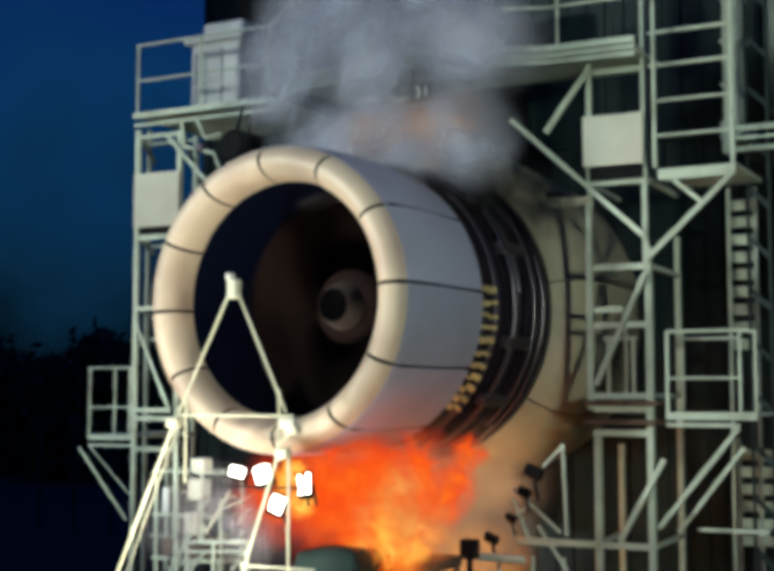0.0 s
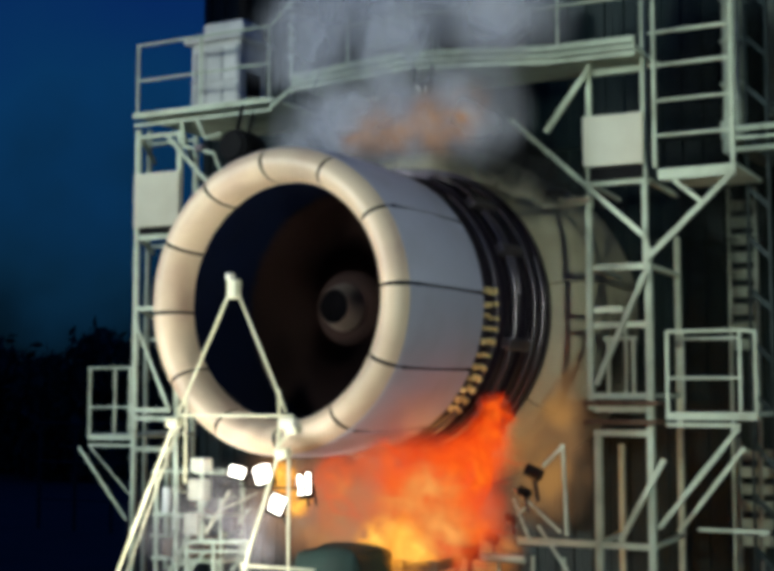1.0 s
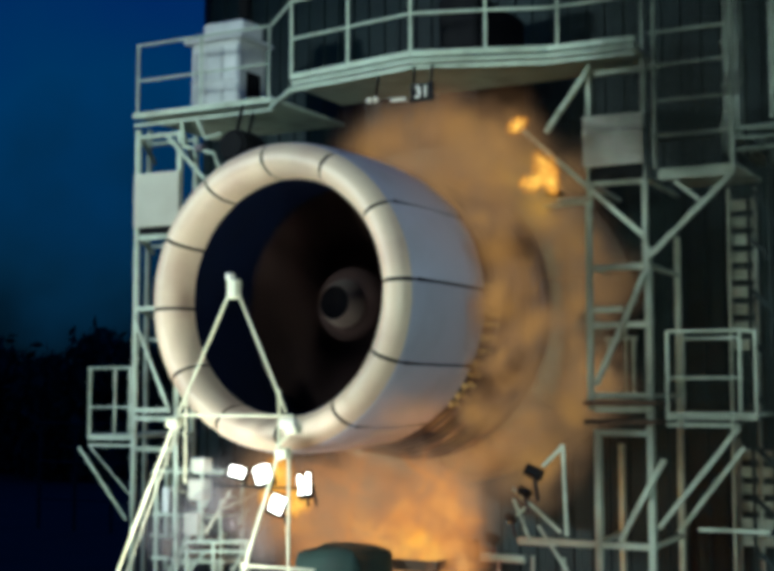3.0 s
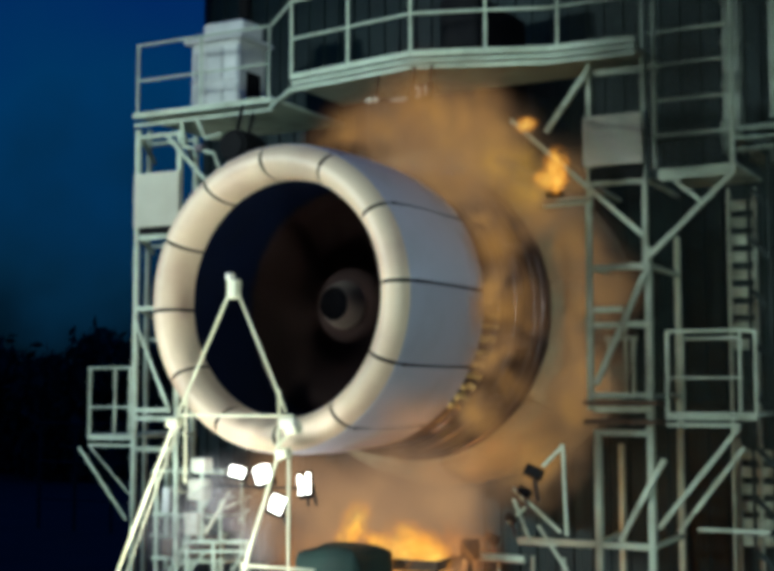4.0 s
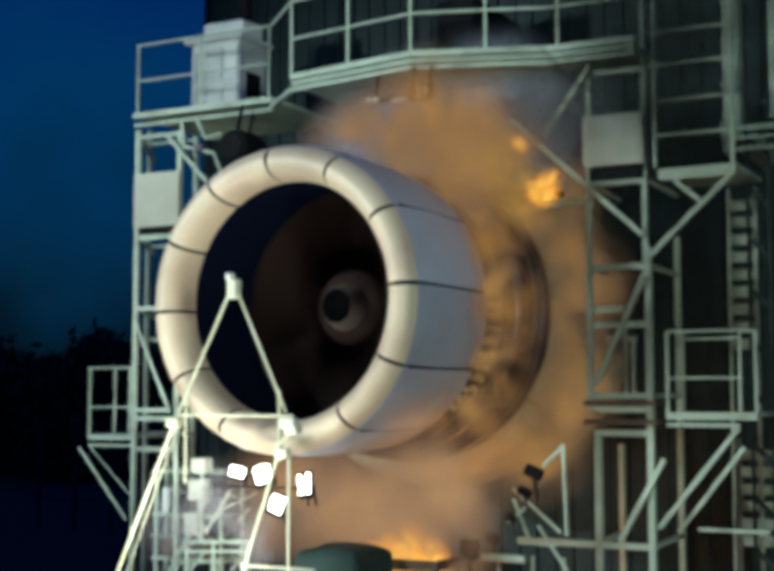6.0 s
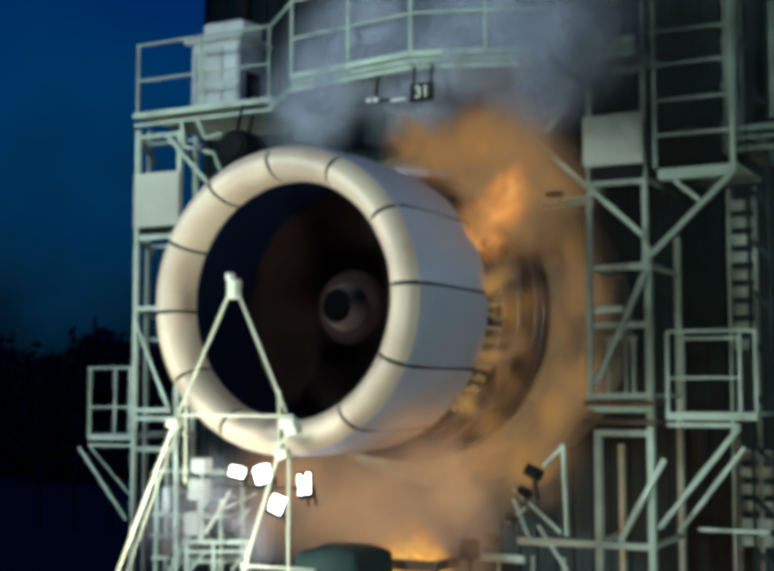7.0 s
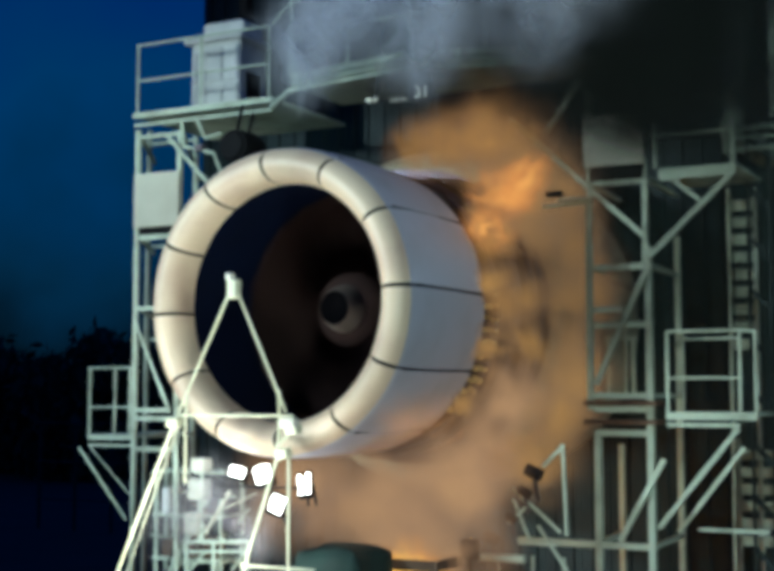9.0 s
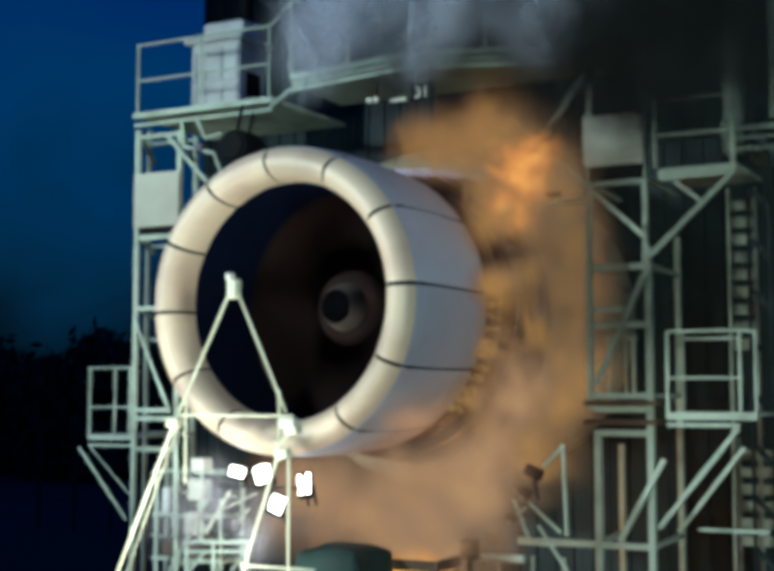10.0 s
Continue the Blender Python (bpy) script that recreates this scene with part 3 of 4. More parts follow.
def pipework():
    p = thing("pipework", "pale steel pipes and struts at the foot of the tower", "pipes", (2.3, 2.0, 0))
    bar(p, "pipe", (2.12, 2.0, 3.21), (2.73, 2.0, 2.71), 0.075, steel)
    bar(p, "pipe", (2.77, 2.0, 3.77), (2.81, 2.0, 2.67), 0.075, steel)
    bar(p, "pipe", (2.51, 2.0, 3.49), (2.77, 2.0, 3.74), 0.075, steel)
    bar(p, "pipe", (2.12, 2.0, 3.09), (2.34, 2.0, 2.56), 0.075, steel)
    bar(p, "pipe", (2.44, 2.0, 2.78), (2.81, 2.0, 2.25), 0.075, steel)
    bar(p, "pipe", (2.05, 2.0, 2.79), (2.31, 2.0, 3.01), 0.075, steel)
    bar(p, "pipe", (1.83, 1.6, 2.41), (2.42, 1.6, 2.41), 0.16, steel)
    bar(p, "pipe", (2.18, 2.0, 2.56), (2.69, 2.0, 2.56), 0.08, steel)
    for x in (1.9, 2.35, 2.75):
        bar(p, "pipe", (x, 2.05, 0), (x, 2.05, 2.4), 0.08, steel)
    for x, z, s in ((2.42, 3.42, 0.16), (2.30, 3.18, 0.12), (2.12, 2.86, 0.10), (1.86, 2.60, 0.13)):
        c = local(p, (x, 1.92, z))
        part("valve", prism(c + Vector((-0.6 * s, 0, 0.25 * s)), c + Vector((0.6 * s, 0, -0.25 * s)), s, "tube"), black, p, "dark valve body")
        part("stem", prism(c, c + Vector((0.1 * s, 0.1, -2.2 * s)), s * 0.35, "tube"), pipe_metal, p)


# ---- the engine ----
SEAMS = [4 + 30 * k for k in range(12)]


def engine():
    e = thing("jet_engine", "big turbofan with cream inlet lip and grey panelled barrel", "engine", (0, 0, 5.5))
    outer = [(0.19, 1.862), (0.15, 1.846), (0.10, 1.82), (0.05, 1.782), (0.0, 1.695), (0.02, 1.60), (0.09, 1.53), (0.20, 1.478), (0.34, 1.458), (0.46, 1.458)]
    skin = outer + [(0.46, 1.48), (0.24, 1.51), (0.12, 1.575), (0.06, 1.69), (0.10, 1.77), (0.19, 1.825)]
    for a in SEAMS:
        smooth(part("lip_panel", lathe(skin, a + 0.75, a + 29.25, 10, True), lip_paint, e), 50)
        smooth(part("barrel_panel", lathe([(0.202, 1.866), (0.30, 1.885), (0.7, 1.91), (1.2, 1.915), (2.06, 1.885), (2.06, 1.86), (1.2, 1.885), (0.30, 1.858), (0.202, 1.838)], a + 0.5, a + 29.5, 10, True), barrel_paint, e), 40)
        # sealing strip in the joint
        m = Matrix.Rotation(-radians(a), 4, "Y")
        part("seal", block((0.02, 1.74, 0.045), 0.004, (0, 0, 0), m @ Matrix.Translation((1.88, 1.17, 0))), black, e)
        smooth(part("seal", lathe([(y + 0.012, r - 0.012 if r > 1.68 else r + 0.012) for y, r in outer], a - 1.0, a + 1.0, 1), black, e))
    smooth(part("inner_barrel", lathe([(0.455, 1.462), (0.9, 1.475), (1.5, 1.53), (2.1, 1.56), (3.3, 1.56)], 0, 360, 72), liner, e, "dark inner barrel, inlet shade in its colour"), 60)
    smooth(part("bulkhead", lathe([(0.5, 1.865), (2.04, 1.85), (2.1, 1.58)], 0, 360, 72), black, e), 60)
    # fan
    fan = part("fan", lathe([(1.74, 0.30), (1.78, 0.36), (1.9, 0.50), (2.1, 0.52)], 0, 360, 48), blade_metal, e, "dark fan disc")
    smooth(fan, 50)
    smooth(part("spinner", lathe([(1.50, 0.222), (1.52, 0.232), (1.60, 0.27), (1.72, 0.31), (1.80, 0.33)], 0, 360, 48), hub_paint, fan, "pale grey blunt spinner"), 60)
    smooth(part("spinner_cap", lathe([(1.58, 0.0001), (1.57, 0.12), (1.50, 0.214)], 0, 360, 32), spinner_black, fan, "black spinner cap"), 60)
    blade = None
    for i in range(22):
        m = Matrix.Rotation(radians(360 / 22 * i), 4, "Y")
        if blade is None:
            bm = bmesh.new()
            rows = []
            for k in range(9):
                s = k / 8
                r, tw, c = 0.50 + 1.04 * s, radians(20 + 42 * s), 0.20 + 0.10 * math.sin(s * 2.4)
                row = []
                for u in (-1, -0.4, 0.4, 1):
                    x, y = -u * c * math.sin(tw), 1.92 + u * c * math.cos(tw) - 0.07 * s * s
                    row.append(bm.verts.new((x + 0.05 * math.sin(3 * s), y, math.sqrt(max(0.01, r * r - x * x)))))
                rows.append(row)
            for u, v in zip(rows, rows[1:]):
                for j in range(3):
                    bm.faces.new((u[j], u[j + 1], v[j + 1], v[j]))
            bmesh.ops.solidify(bm, geom=bm.faces[:], thickness=0.018)
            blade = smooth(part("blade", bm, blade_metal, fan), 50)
        else:
            o = new("blade", blade.data)
            o.parent, o.matrix_basis = fan, m
    # takes the dark blade colour to darken the gaps between the blades
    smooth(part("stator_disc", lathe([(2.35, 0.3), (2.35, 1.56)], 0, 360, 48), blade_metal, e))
    # fan case with flanges, pipes and gold fittings
    smooth(part("fan_case", lathe([(1.94, 1.72), (2.2, 1.80), (2.65, 1.88), (3.15, 1.97), (3.68, 2.04)], 0, 360, 72), case_metal, e, "dark metal fan case"), 40)
    for y, r, w in ((2.16, 1.82, 0.06), (2.6, 1.92, 0.05), (3.05, 2.0, 0.06), (3.62, 2.07, 0.10)):
        smooth(part("flange", lathe([(y, r - 0.08), (y, r + 0.03), (y + w, r + 0.03), (y + w, r - 0.08)], 0, 360, 72, True), case_metal, e), 30)
    for k, (y, r, a0, a1, w) in enumerate(((2.39, 1.90, -60, 50, 0.035), (2.79, 1.98, -75, 40, 0.05), (3.26, 2.05, -50, 62, 0.04), (2.92, 2.0, 5, 70, 0.03), (3.46, 2.08, -70, 20, 0.045))):
        prof = [(y + w * math.cos(t * math.pi / 4), r + w * math.sin(t * math.pi / 4)) for t in range(8)]
        smooth(part("pipe", lathe(prof, a0, a1, 30, True), pipe_metal, e), 60)
    for a in (-38, -14, 22, 44):
        m = Matrix.Rotation(-radians(a), 4, "Y")
        part("duct", block((0.14, 0.7, 0.16), 0.04, (0, 0, 0), m @ Matrix.Translation((2.0, 2.9, 0))), pipe_metal, e)
    rnd = random.Random(5)
    for i in range(11):
        m = Matrix.Rotation(-radians(5 - i * 4.9), 4, "Y")
        for y in (2.13, 2.28):
            size = (0.13, rnd.uniform(0.045, 0.085), rnd.uniform(0.04, 0.085))
            spot = (1.875 + (y - 2.13) * 0.3, y + rnd.uniform(-0.02, 0.02), rnd.uniform(-0.02, 0.02))
            part("bracket", block(size, 0.015, (0, 0, 0), m @ Matrix.Translation(spot)), brass, e, "gold bracket")
    # rear cowl
    for k in range(8):
        a = 10 + 45 * k
        smooth(part("cowl_panel", lathe([(3.74, 2.05), (3.78, 2.22), (4.0, 2.42), (4.6, 2.52), (6.4, 2.40), (6.4, 2.36), (4.6, 2.48), (4.02, 2.38), (3.82, 2.20), (3.78, 2.05)], a + 0.3, a + 44.7, 14, True), cowl_paint, e), 40)
    # pylon up to the building and rear mount
    part("pylon", block((0.7, 1.8, 3.0), 0.08, (0.2, 5.6, 3.4)), black, e)
    part("mount", block((0.9, 0.9, 2.2), 0.06, (0, 6.4, 1.2)), cowl_paint, e)
    return e, fan


def floodlight(at, aim, w, h, label, tilt=0, name="work_light"):
    f = thing(name, label, "lamp", at, "work lights")
    turn = (Vector(aim) - Vector(at)).to_track_quat("-Y", "Z").to_matrix().to_4x4()
    turn = turn @ pose(0, 0, 0, 0, tilt, 0)
    housing = part("housing", block((w * 1.12, 0.14, h * 1.15), 0.015, (0, 0.0, 0), turn), black, f)
    part("glass", block((w * 0.86, 0.02, h * 0.8), 0.006, (0, 0, 0), turn @ Matrix.Translation((0.01, -0.078, 0.015))), lamp_glass, housing, "brightly lit lamp glass")
    part("bracket", prism((0, 0.08, 0), (0.0, 0.16, -h * 0.5 - 0.1), 0.025), black, f)
    return f


def front_frame():
    f = thing("sensor_frame", "cream tube frame standing before the engine inlet", "frame", (0, -0.8, 0))
    bar(f, "leg", (-0.2, -0.8, 5.5), (-0.95, -0.8, 4.03), 0.042, pale)
    bar(f, "leg", (-0.06, -0.8, 5.49), (0.58, -0.8, 4.17), 0.042, pale)
    bar(f, "leg", (-0.95, -0.8, 4.03), (-1.74, -0.8, 2.28), 0.053, pale)
    bar(f, "leg", (-1.15, -0.4, 4.07), (-1.93, -0.4, 2.22), 0.038, pale)
    bar(f, "crossbar", (-0.88, -0.8, 4.13), (0.68, -0.8, 4.13), 0.038, pale)
    bar(f, "upright", (-0.78, -0.8, 4.36), (-0.78, -0.8, 3.35), 0.046, pale)
    bar(f, "upright", (0.49, -0.8, 4.42), (0.49, -0.8, 3.63), 0.046, pale)
    bar(f, "upright", (0.62, -0.8, 3.79), (0.62, -0.8, 0), 0.042, pale)
    bar(f, "leg", (0.46, -0.8, 3.65), (0.03, -0.8, 2.39), 0.046, pale)
    bar(f, "crossbar", (-0.0, -0.8, 2.47), (0.95, -0.8, 2.47), 0.034, pale)
    bar(f, "crossbar", (0.71, -0.8, 4.01), (0.46, -0.8, 3.79), 0.053, pale)
    bar(f, "leg", (-1.74, -0.8, 2.28), (-2.75, -0.8, 0.0), 0.07, pale)
    bar(f, "leg", (0.03, -0.8, 2.39), (-0.80, -0.8, 0.0), 0.06, pale)
    bar(f, "leg", (-1.93, -0.4, 2.22), (-2.85, -0.4, 0.0), 0.05, pale)
    part("head", block((0.13, 0.12, 0.22), 0.02, local(f, (-0.13, -0.8, 5.56))), pale, f)
    part("sensor", block((0.08, 0.10, 0.08), 0.015, local(f, (-0.17, -0.82, 5.70))), white_paint, f)
    for x, z in ((0.68, 3.99), (0.56, 3.72), (-0.93, 4.04)):
        part("clamp", block((0.17, 0.14, 0.12), 0.03, local(f, (x, -0.82, z))), pale, f)
    part("camera_box", block((0.20, 0.14, 0.12), 0.03, local(f, (0.66, -0.86, 4.05))), white_paint, f)
    lit = "black work light with a lit white glass under the inlet"
    floodlight((-0.22, -0.55, 3.47), (4.0, -14, 4.6), 0.19, 0.13, lit, 14)
    floodlight((0.10, -0.50, 3.44), (4.0, -14, 5.6), 0.20, 0.22, lit, -18)
    floodlight((0.34, -0.58, 3.13), (4.0, -14, 4.0), 0.17, 0.22, lit, 20)
    strip = "narrow lit lamp strip under the inlet"
    floodlight((0.60, -0.5, 3.34), (4.0, -14, 4.6), 0.045, 0.25, strip, -6)
    floodlight((0.70, -0.5, 3.36), (4.0, -14, 4.6), 0.045, 0.27, strip, -3)
    bar(f, "crossbar", (-0.45, -0.68, 3.33), (0.80, -0.68, 3.33), 0.035, black)


def racks():
    r = thing("equipment_rack", "white equipment rack with boxes at the foot of the tower", "rack", (-2.6, 2.0, 0))
    for x in (-0.55, 0.55):
        for y in (-0.25, 0.25):
            part("post", prism((x, y, 0), (x, y, 3.35), 0.05), steel, r)
    for z in (1.5, 2.1, 2.7, 3.3):
        part("shelf", block((1.2, 0.6, 0.04), 0.008, (0, 0, z)), steel, r)
    rnd = random.Random(8)
    for z in (1.52, 2.12, 2.72):
        x = -0.5
        while x < 0.4:
            w, h = rnd.uniform(0.10, 0.30), rnd.uniform(0.12, 0.42)
            mat = rnd.choice((cabin_paint, pipe_metal, steel, rust, black, cabin_paint))
            part("box", block((w, rnd.uniform(0.2, 0.45), h), 0.015, (x + w / 2, rnd.uniform(-0.08, 0.08), z + h / 2)), mat, r)
            x += w + rnd.uniform(0.02, 0.12)
    for k in range(6):
        a = (rnd.uniform(-0.6, 0.6), -0.29, rnd.uniform(1.4, 3.2))
        part("hose", prism(a, (a[0] + rnd.uniform(-0.5, 0.5), -0.29, a[2] + rnd.uniform(-0.5, 0.4)), 0.035, "tube"), rnd.choice((black, pale, steel)), r)
    part("brace", prism((-0.55, -0.27, 1.5), (0.55, -0.27, 3.3), 0.05, "angle"), steel, r)


def instrument_stand():
    n = thing("instrument_stand", "cluttered steel instrument stand with white cabinets and hoses", "rack", (-2.25, 1.6, 0))
    part("cabinet", block((0.22, 0.22, 0.19), 0.02, local(n, (-2.28, 1.6, 3.41))), panel_paint, n, "white enamelled cabinet")
    part("panel", block((0.25, 0.22, 0.28), 0.02, local(n, (-2.31, 1.6, 3.08))), panel_paint, n)
    part("motor", block((0.18, 0.22, 0.3), 0.02, local(n, (-1.96, 1.6, 3.13))), black, n, "dark motor housing")
    part("cabinet", block((0.22, 0.22, 0.3), 0.02, local(n, (-2.38, 1.6, 2.62))), panel_paint, n)
    part("panel", block((0.2, 0.22, 0.18), 0.02, local(n, (-1.77, 1.6, 2.64))), pipe_metal, n)
    part("strut", prism(local(n, (-2.2, 1.6, 2.5)), local(n, (-1.81, 1.6, 3.07)), 0.055, "tube"), pale, n)
    part("shelf_beam", prism(local(n, (-2.57, 1.6, 2.36)), local(n, (-1.51, 1.6, 2.42)), 0.06, "tube"), steel, n)
    part("shelf_beam", prism(local(n, (-2.56, 1.6, 2.23)), local(n, (-1.51, 1.6, 2.29)), 0.045, "tube"), steel, n)
    part("post", prism(local(n, (-2.07, 1.6, 2.39)), local(n, (-2.07, 1.6, 2.0)), 0.06, "tube"), steel, n)
    part("post", prism(local(n, (-2.52, 1.6, 2.36)), local(n, (-2.51, 1.6, 1.97)), 0.06, "tube"), steel, n)
    part("post", prism(local(n, (-1.53, 1.6, 2.41)), local(n, (-1.53, 1.6, 2.03)), 0.05, "tube"), steel, n)
    part("strut", prism(local(n, (-2.45, 1.6, 1.98)), local(n, (-2.21, 1.6, 2.25)), 0.05, "tube"), steel, n)
    part("strut", prism(local(n, (-1.77, 1.6, 2.02)), local(n, (-1.57, 1.6, 2.28)), 0.05, "tube"), steel, n)
    part("post", prism(local(n, (-2.72, 1.6, 3.65)), local(n, (-2.69, 1.6, 1.96)), 0.07, "tube"), steel, n)
    part("hose", prism(local(n, (-2.58, 1.6, 3.12)), local(n, (-2.01, 1.6, 2.38)), 0.03, "tube"), black, n)
    part("hose", prism(local(n, (-2.01, 1.6, 2.38)), local(n, (-1.53, 1.6, 2.5)), 0.03, "tube"), black, n)
    part("hose", prism(local(n, (-1.9, 1.6, 2.84)), local(n, (-1.38, 1.6, 3.06)), 0.03, "tube"), pale, n)
    part("strut", prism(local(n, (-1.77, 1.6, 2.55)), local(n, (-1.5, 1.6, 2.86)), 0.04, "tube"), steel, n)
    part("hose", prism(local(n, (-2.44, 1.6, 2.89)), local(n, (-2.1, 1.6, 2.77)), 0.035, "tube"), rust, n)
    part("leg", prism(local(n, (-2.51, 1.6, 2.02)), local(n, (-2.51, 1.6, 0.0)), 0.05), steel, n)
    part("leg", prism(local(n, (-2.07, 1.6, 2.05)), local(n, (-2.07, 1.6, 0.0)), 0.05), steel, n)
    part("leg", prism(local(n, (-1.53, 1.6, 2.08)), local(n, (-1.53, 1.6, 0.0)), 0.05), steel, n)
    part("leg", prism(local(n, (-2.69, 1.6, 2.01)), local(n, (-2.69, 1.6, 0.0)), 0.05), steel, n)
    part("bracket", prism(local(n, (-2.27, 1.6, 3.29)), local(n, (-2.26, 1.6, 2.38)), 0.04), steel, n)
    part("bracket", prism(local(n, (-2.31, 1.6, 2.92)), local(n, (-2.3, 1.6, 2.37)), 0.04), steel, n)
    part("bracket", prism(local(n, (-1.96, 1.6, 2.97)), local(n, (-1.95, 1.6, 2.39)), 0.04), steel, n)


def far_fence():
    f = thing("fence", "dim green wall_paint fence far behind the stand", "fence", (-16, 20, 0))
    for i in range(9):
        part("post", prism((-6 + i * 1.5, 0, 0), (-6 + i * 1.5, 0, 3.5), 0.09), wall_paint, f)
    for z in (1.0, 2.2, 3.45):
        part("rail", prism((-6.1, -0.05, z), (6.1, -0.05, z), 0.06, "tube"), wall_paint, f)


def foot_things():
    t = thing("tarp_cover", "dark green tarpaulin over a low machine", "tarp", (0.72, 0.2, 0))
    bm = bmesh.new()
    bmesh.ops.create_cube(bm, size=1.0, matrix=Matrix.Diagonal((0.86, 0.9, 2.62, 1)))
    bmesh.ops.bevel(bm, geom=bm.edges[:], offset=0.16, segments=3, profile=0.5, affect="EDGES")
    bmesh.ops.subdivide_edges(bm, edges=bm.edges[:], cuts=3, use_grid_fill=True)
    for v in bm.verts:
        v.co += noise.noise_vector(v.co * 2.2) * 0.09 + noise.noise_vector(v.co * 6) * 0.02
        v.co.z += 1.31
    smooth(part("cover", bm, tarp_cloth, t), 60)
    f = thing("fire_tray", "scorched steel drip tray full of burning fuel", "tray", (1.22, 1.0, 2.34))
    part("floor", block((1.0, 0.7, 0.04), 0.008), rust, f)
    for s in (-1, 1):
        part("rim", block((1.0, 0.03, 0.12), 0.006, (0, 0.34 * s, 0.05)), rust, f)
        part("rim", block((0.03, 0.65, 0.12), 0.006, (0.49 * s, 0, 0.05)), rust, f)
    for x in (-0.45, 0.45):
        for y in (-0.3, 0.3):
            part("leg", prism((x, y, -0.02), (x, y, -2.34), 0.06), rust, f)
    b = thing("valve_box", "small dark box on a post at the foot of the stand", "box", (1.80, 1.4, 0))
    part("post", prism((0, 0, 0), (0, 0, 2.5), 0.06), black, b)
    part("housing", block((0.22, 0.16, 0.24), 0.03, (0, 0, 2.52)), black, b)


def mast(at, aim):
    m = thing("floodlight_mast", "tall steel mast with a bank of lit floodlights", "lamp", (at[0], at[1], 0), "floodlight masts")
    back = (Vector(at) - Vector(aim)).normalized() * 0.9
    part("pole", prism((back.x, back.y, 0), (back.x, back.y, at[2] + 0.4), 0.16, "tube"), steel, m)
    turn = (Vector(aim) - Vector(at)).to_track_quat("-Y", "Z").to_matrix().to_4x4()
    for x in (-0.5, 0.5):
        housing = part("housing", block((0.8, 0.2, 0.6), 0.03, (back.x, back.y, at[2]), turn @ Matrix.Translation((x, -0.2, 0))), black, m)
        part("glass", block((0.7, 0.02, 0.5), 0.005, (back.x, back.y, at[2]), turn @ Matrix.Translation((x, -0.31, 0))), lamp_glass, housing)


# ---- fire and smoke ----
def puff_mesh(seed, facing=False):
    """Five wavy sheets through one middle, turned every way, or leaning about the camera's direction."""
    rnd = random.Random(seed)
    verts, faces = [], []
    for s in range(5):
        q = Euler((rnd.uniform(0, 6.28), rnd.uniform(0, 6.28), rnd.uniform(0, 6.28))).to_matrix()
        if facing:
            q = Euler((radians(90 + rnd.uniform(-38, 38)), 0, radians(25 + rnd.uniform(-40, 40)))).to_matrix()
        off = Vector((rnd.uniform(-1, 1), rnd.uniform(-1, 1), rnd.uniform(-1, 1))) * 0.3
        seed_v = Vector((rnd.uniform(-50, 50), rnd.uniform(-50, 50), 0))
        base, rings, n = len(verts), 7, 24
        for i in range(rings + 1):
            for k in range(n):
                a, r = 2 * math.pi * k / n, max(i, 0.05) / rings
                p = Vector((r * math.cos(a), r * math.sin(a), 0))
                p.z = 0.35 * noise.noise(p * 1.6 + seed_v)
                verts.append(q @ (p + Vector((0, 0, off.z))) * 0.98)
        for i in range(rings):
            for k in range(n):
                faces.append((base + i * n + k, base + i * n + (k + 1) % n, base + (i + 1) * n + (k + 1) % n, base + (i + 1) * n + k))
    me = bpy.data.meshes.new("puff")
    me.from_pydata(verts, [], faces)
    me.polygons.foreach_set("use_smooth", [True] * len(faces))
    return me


PUFFS = {}
MOVES = []


def puff(name, mat, label, category, size, path, spin=8, wobble=0.05, seed=0):
    """A puff of fire or smoke of that size (x, y, z) along a path of (t, x, y, z)."""
    rnd = random.Random(seed * 7 + 3)
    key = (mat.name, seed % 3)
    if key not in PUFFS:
        PUFFS[key] = puff_mesh(seed % 3 + 11, mat in (grey_smoke, dark_smoke, thin_veil, dim_veil, peach_haze, veil, fire_haze))
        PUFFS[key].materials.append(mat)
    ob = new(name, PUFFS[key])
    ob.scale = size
    tagged(ob, label, category, name + "s", "stuff")
    a, b, c = rnd.uniform(-14, 14), rnd.uniform(-90, 90), rnd.uniform(-14, 14)
    rows = []
    for i in range(21):
        t = i * 0.5
        k = max(j for j in range(len(path)) if path[j][0] <= t)
        if k == len(path) - 1:
            x, y, z = path[k][1:]
        else:
            u = (t - path[k][0]) / (path[k + 1][0] - path[k][0])
            u = u * u * (3 - 2 * u)
            x, y, z = (p + (q - p) * u for p, q in zip(path[k][1:], path[k + 1][1:]))
        d = [rnd.uniform(-wobble, wobble) for _ in range(3)]
        rows.append((t, pose(x + d[0], y + d[1], z + d[2], a + 0.2 * spin * (t - 5), b + spin * t, c + rnd.uniform(-3, 3))))
    MOVES.append((ob, rows))
    return ob


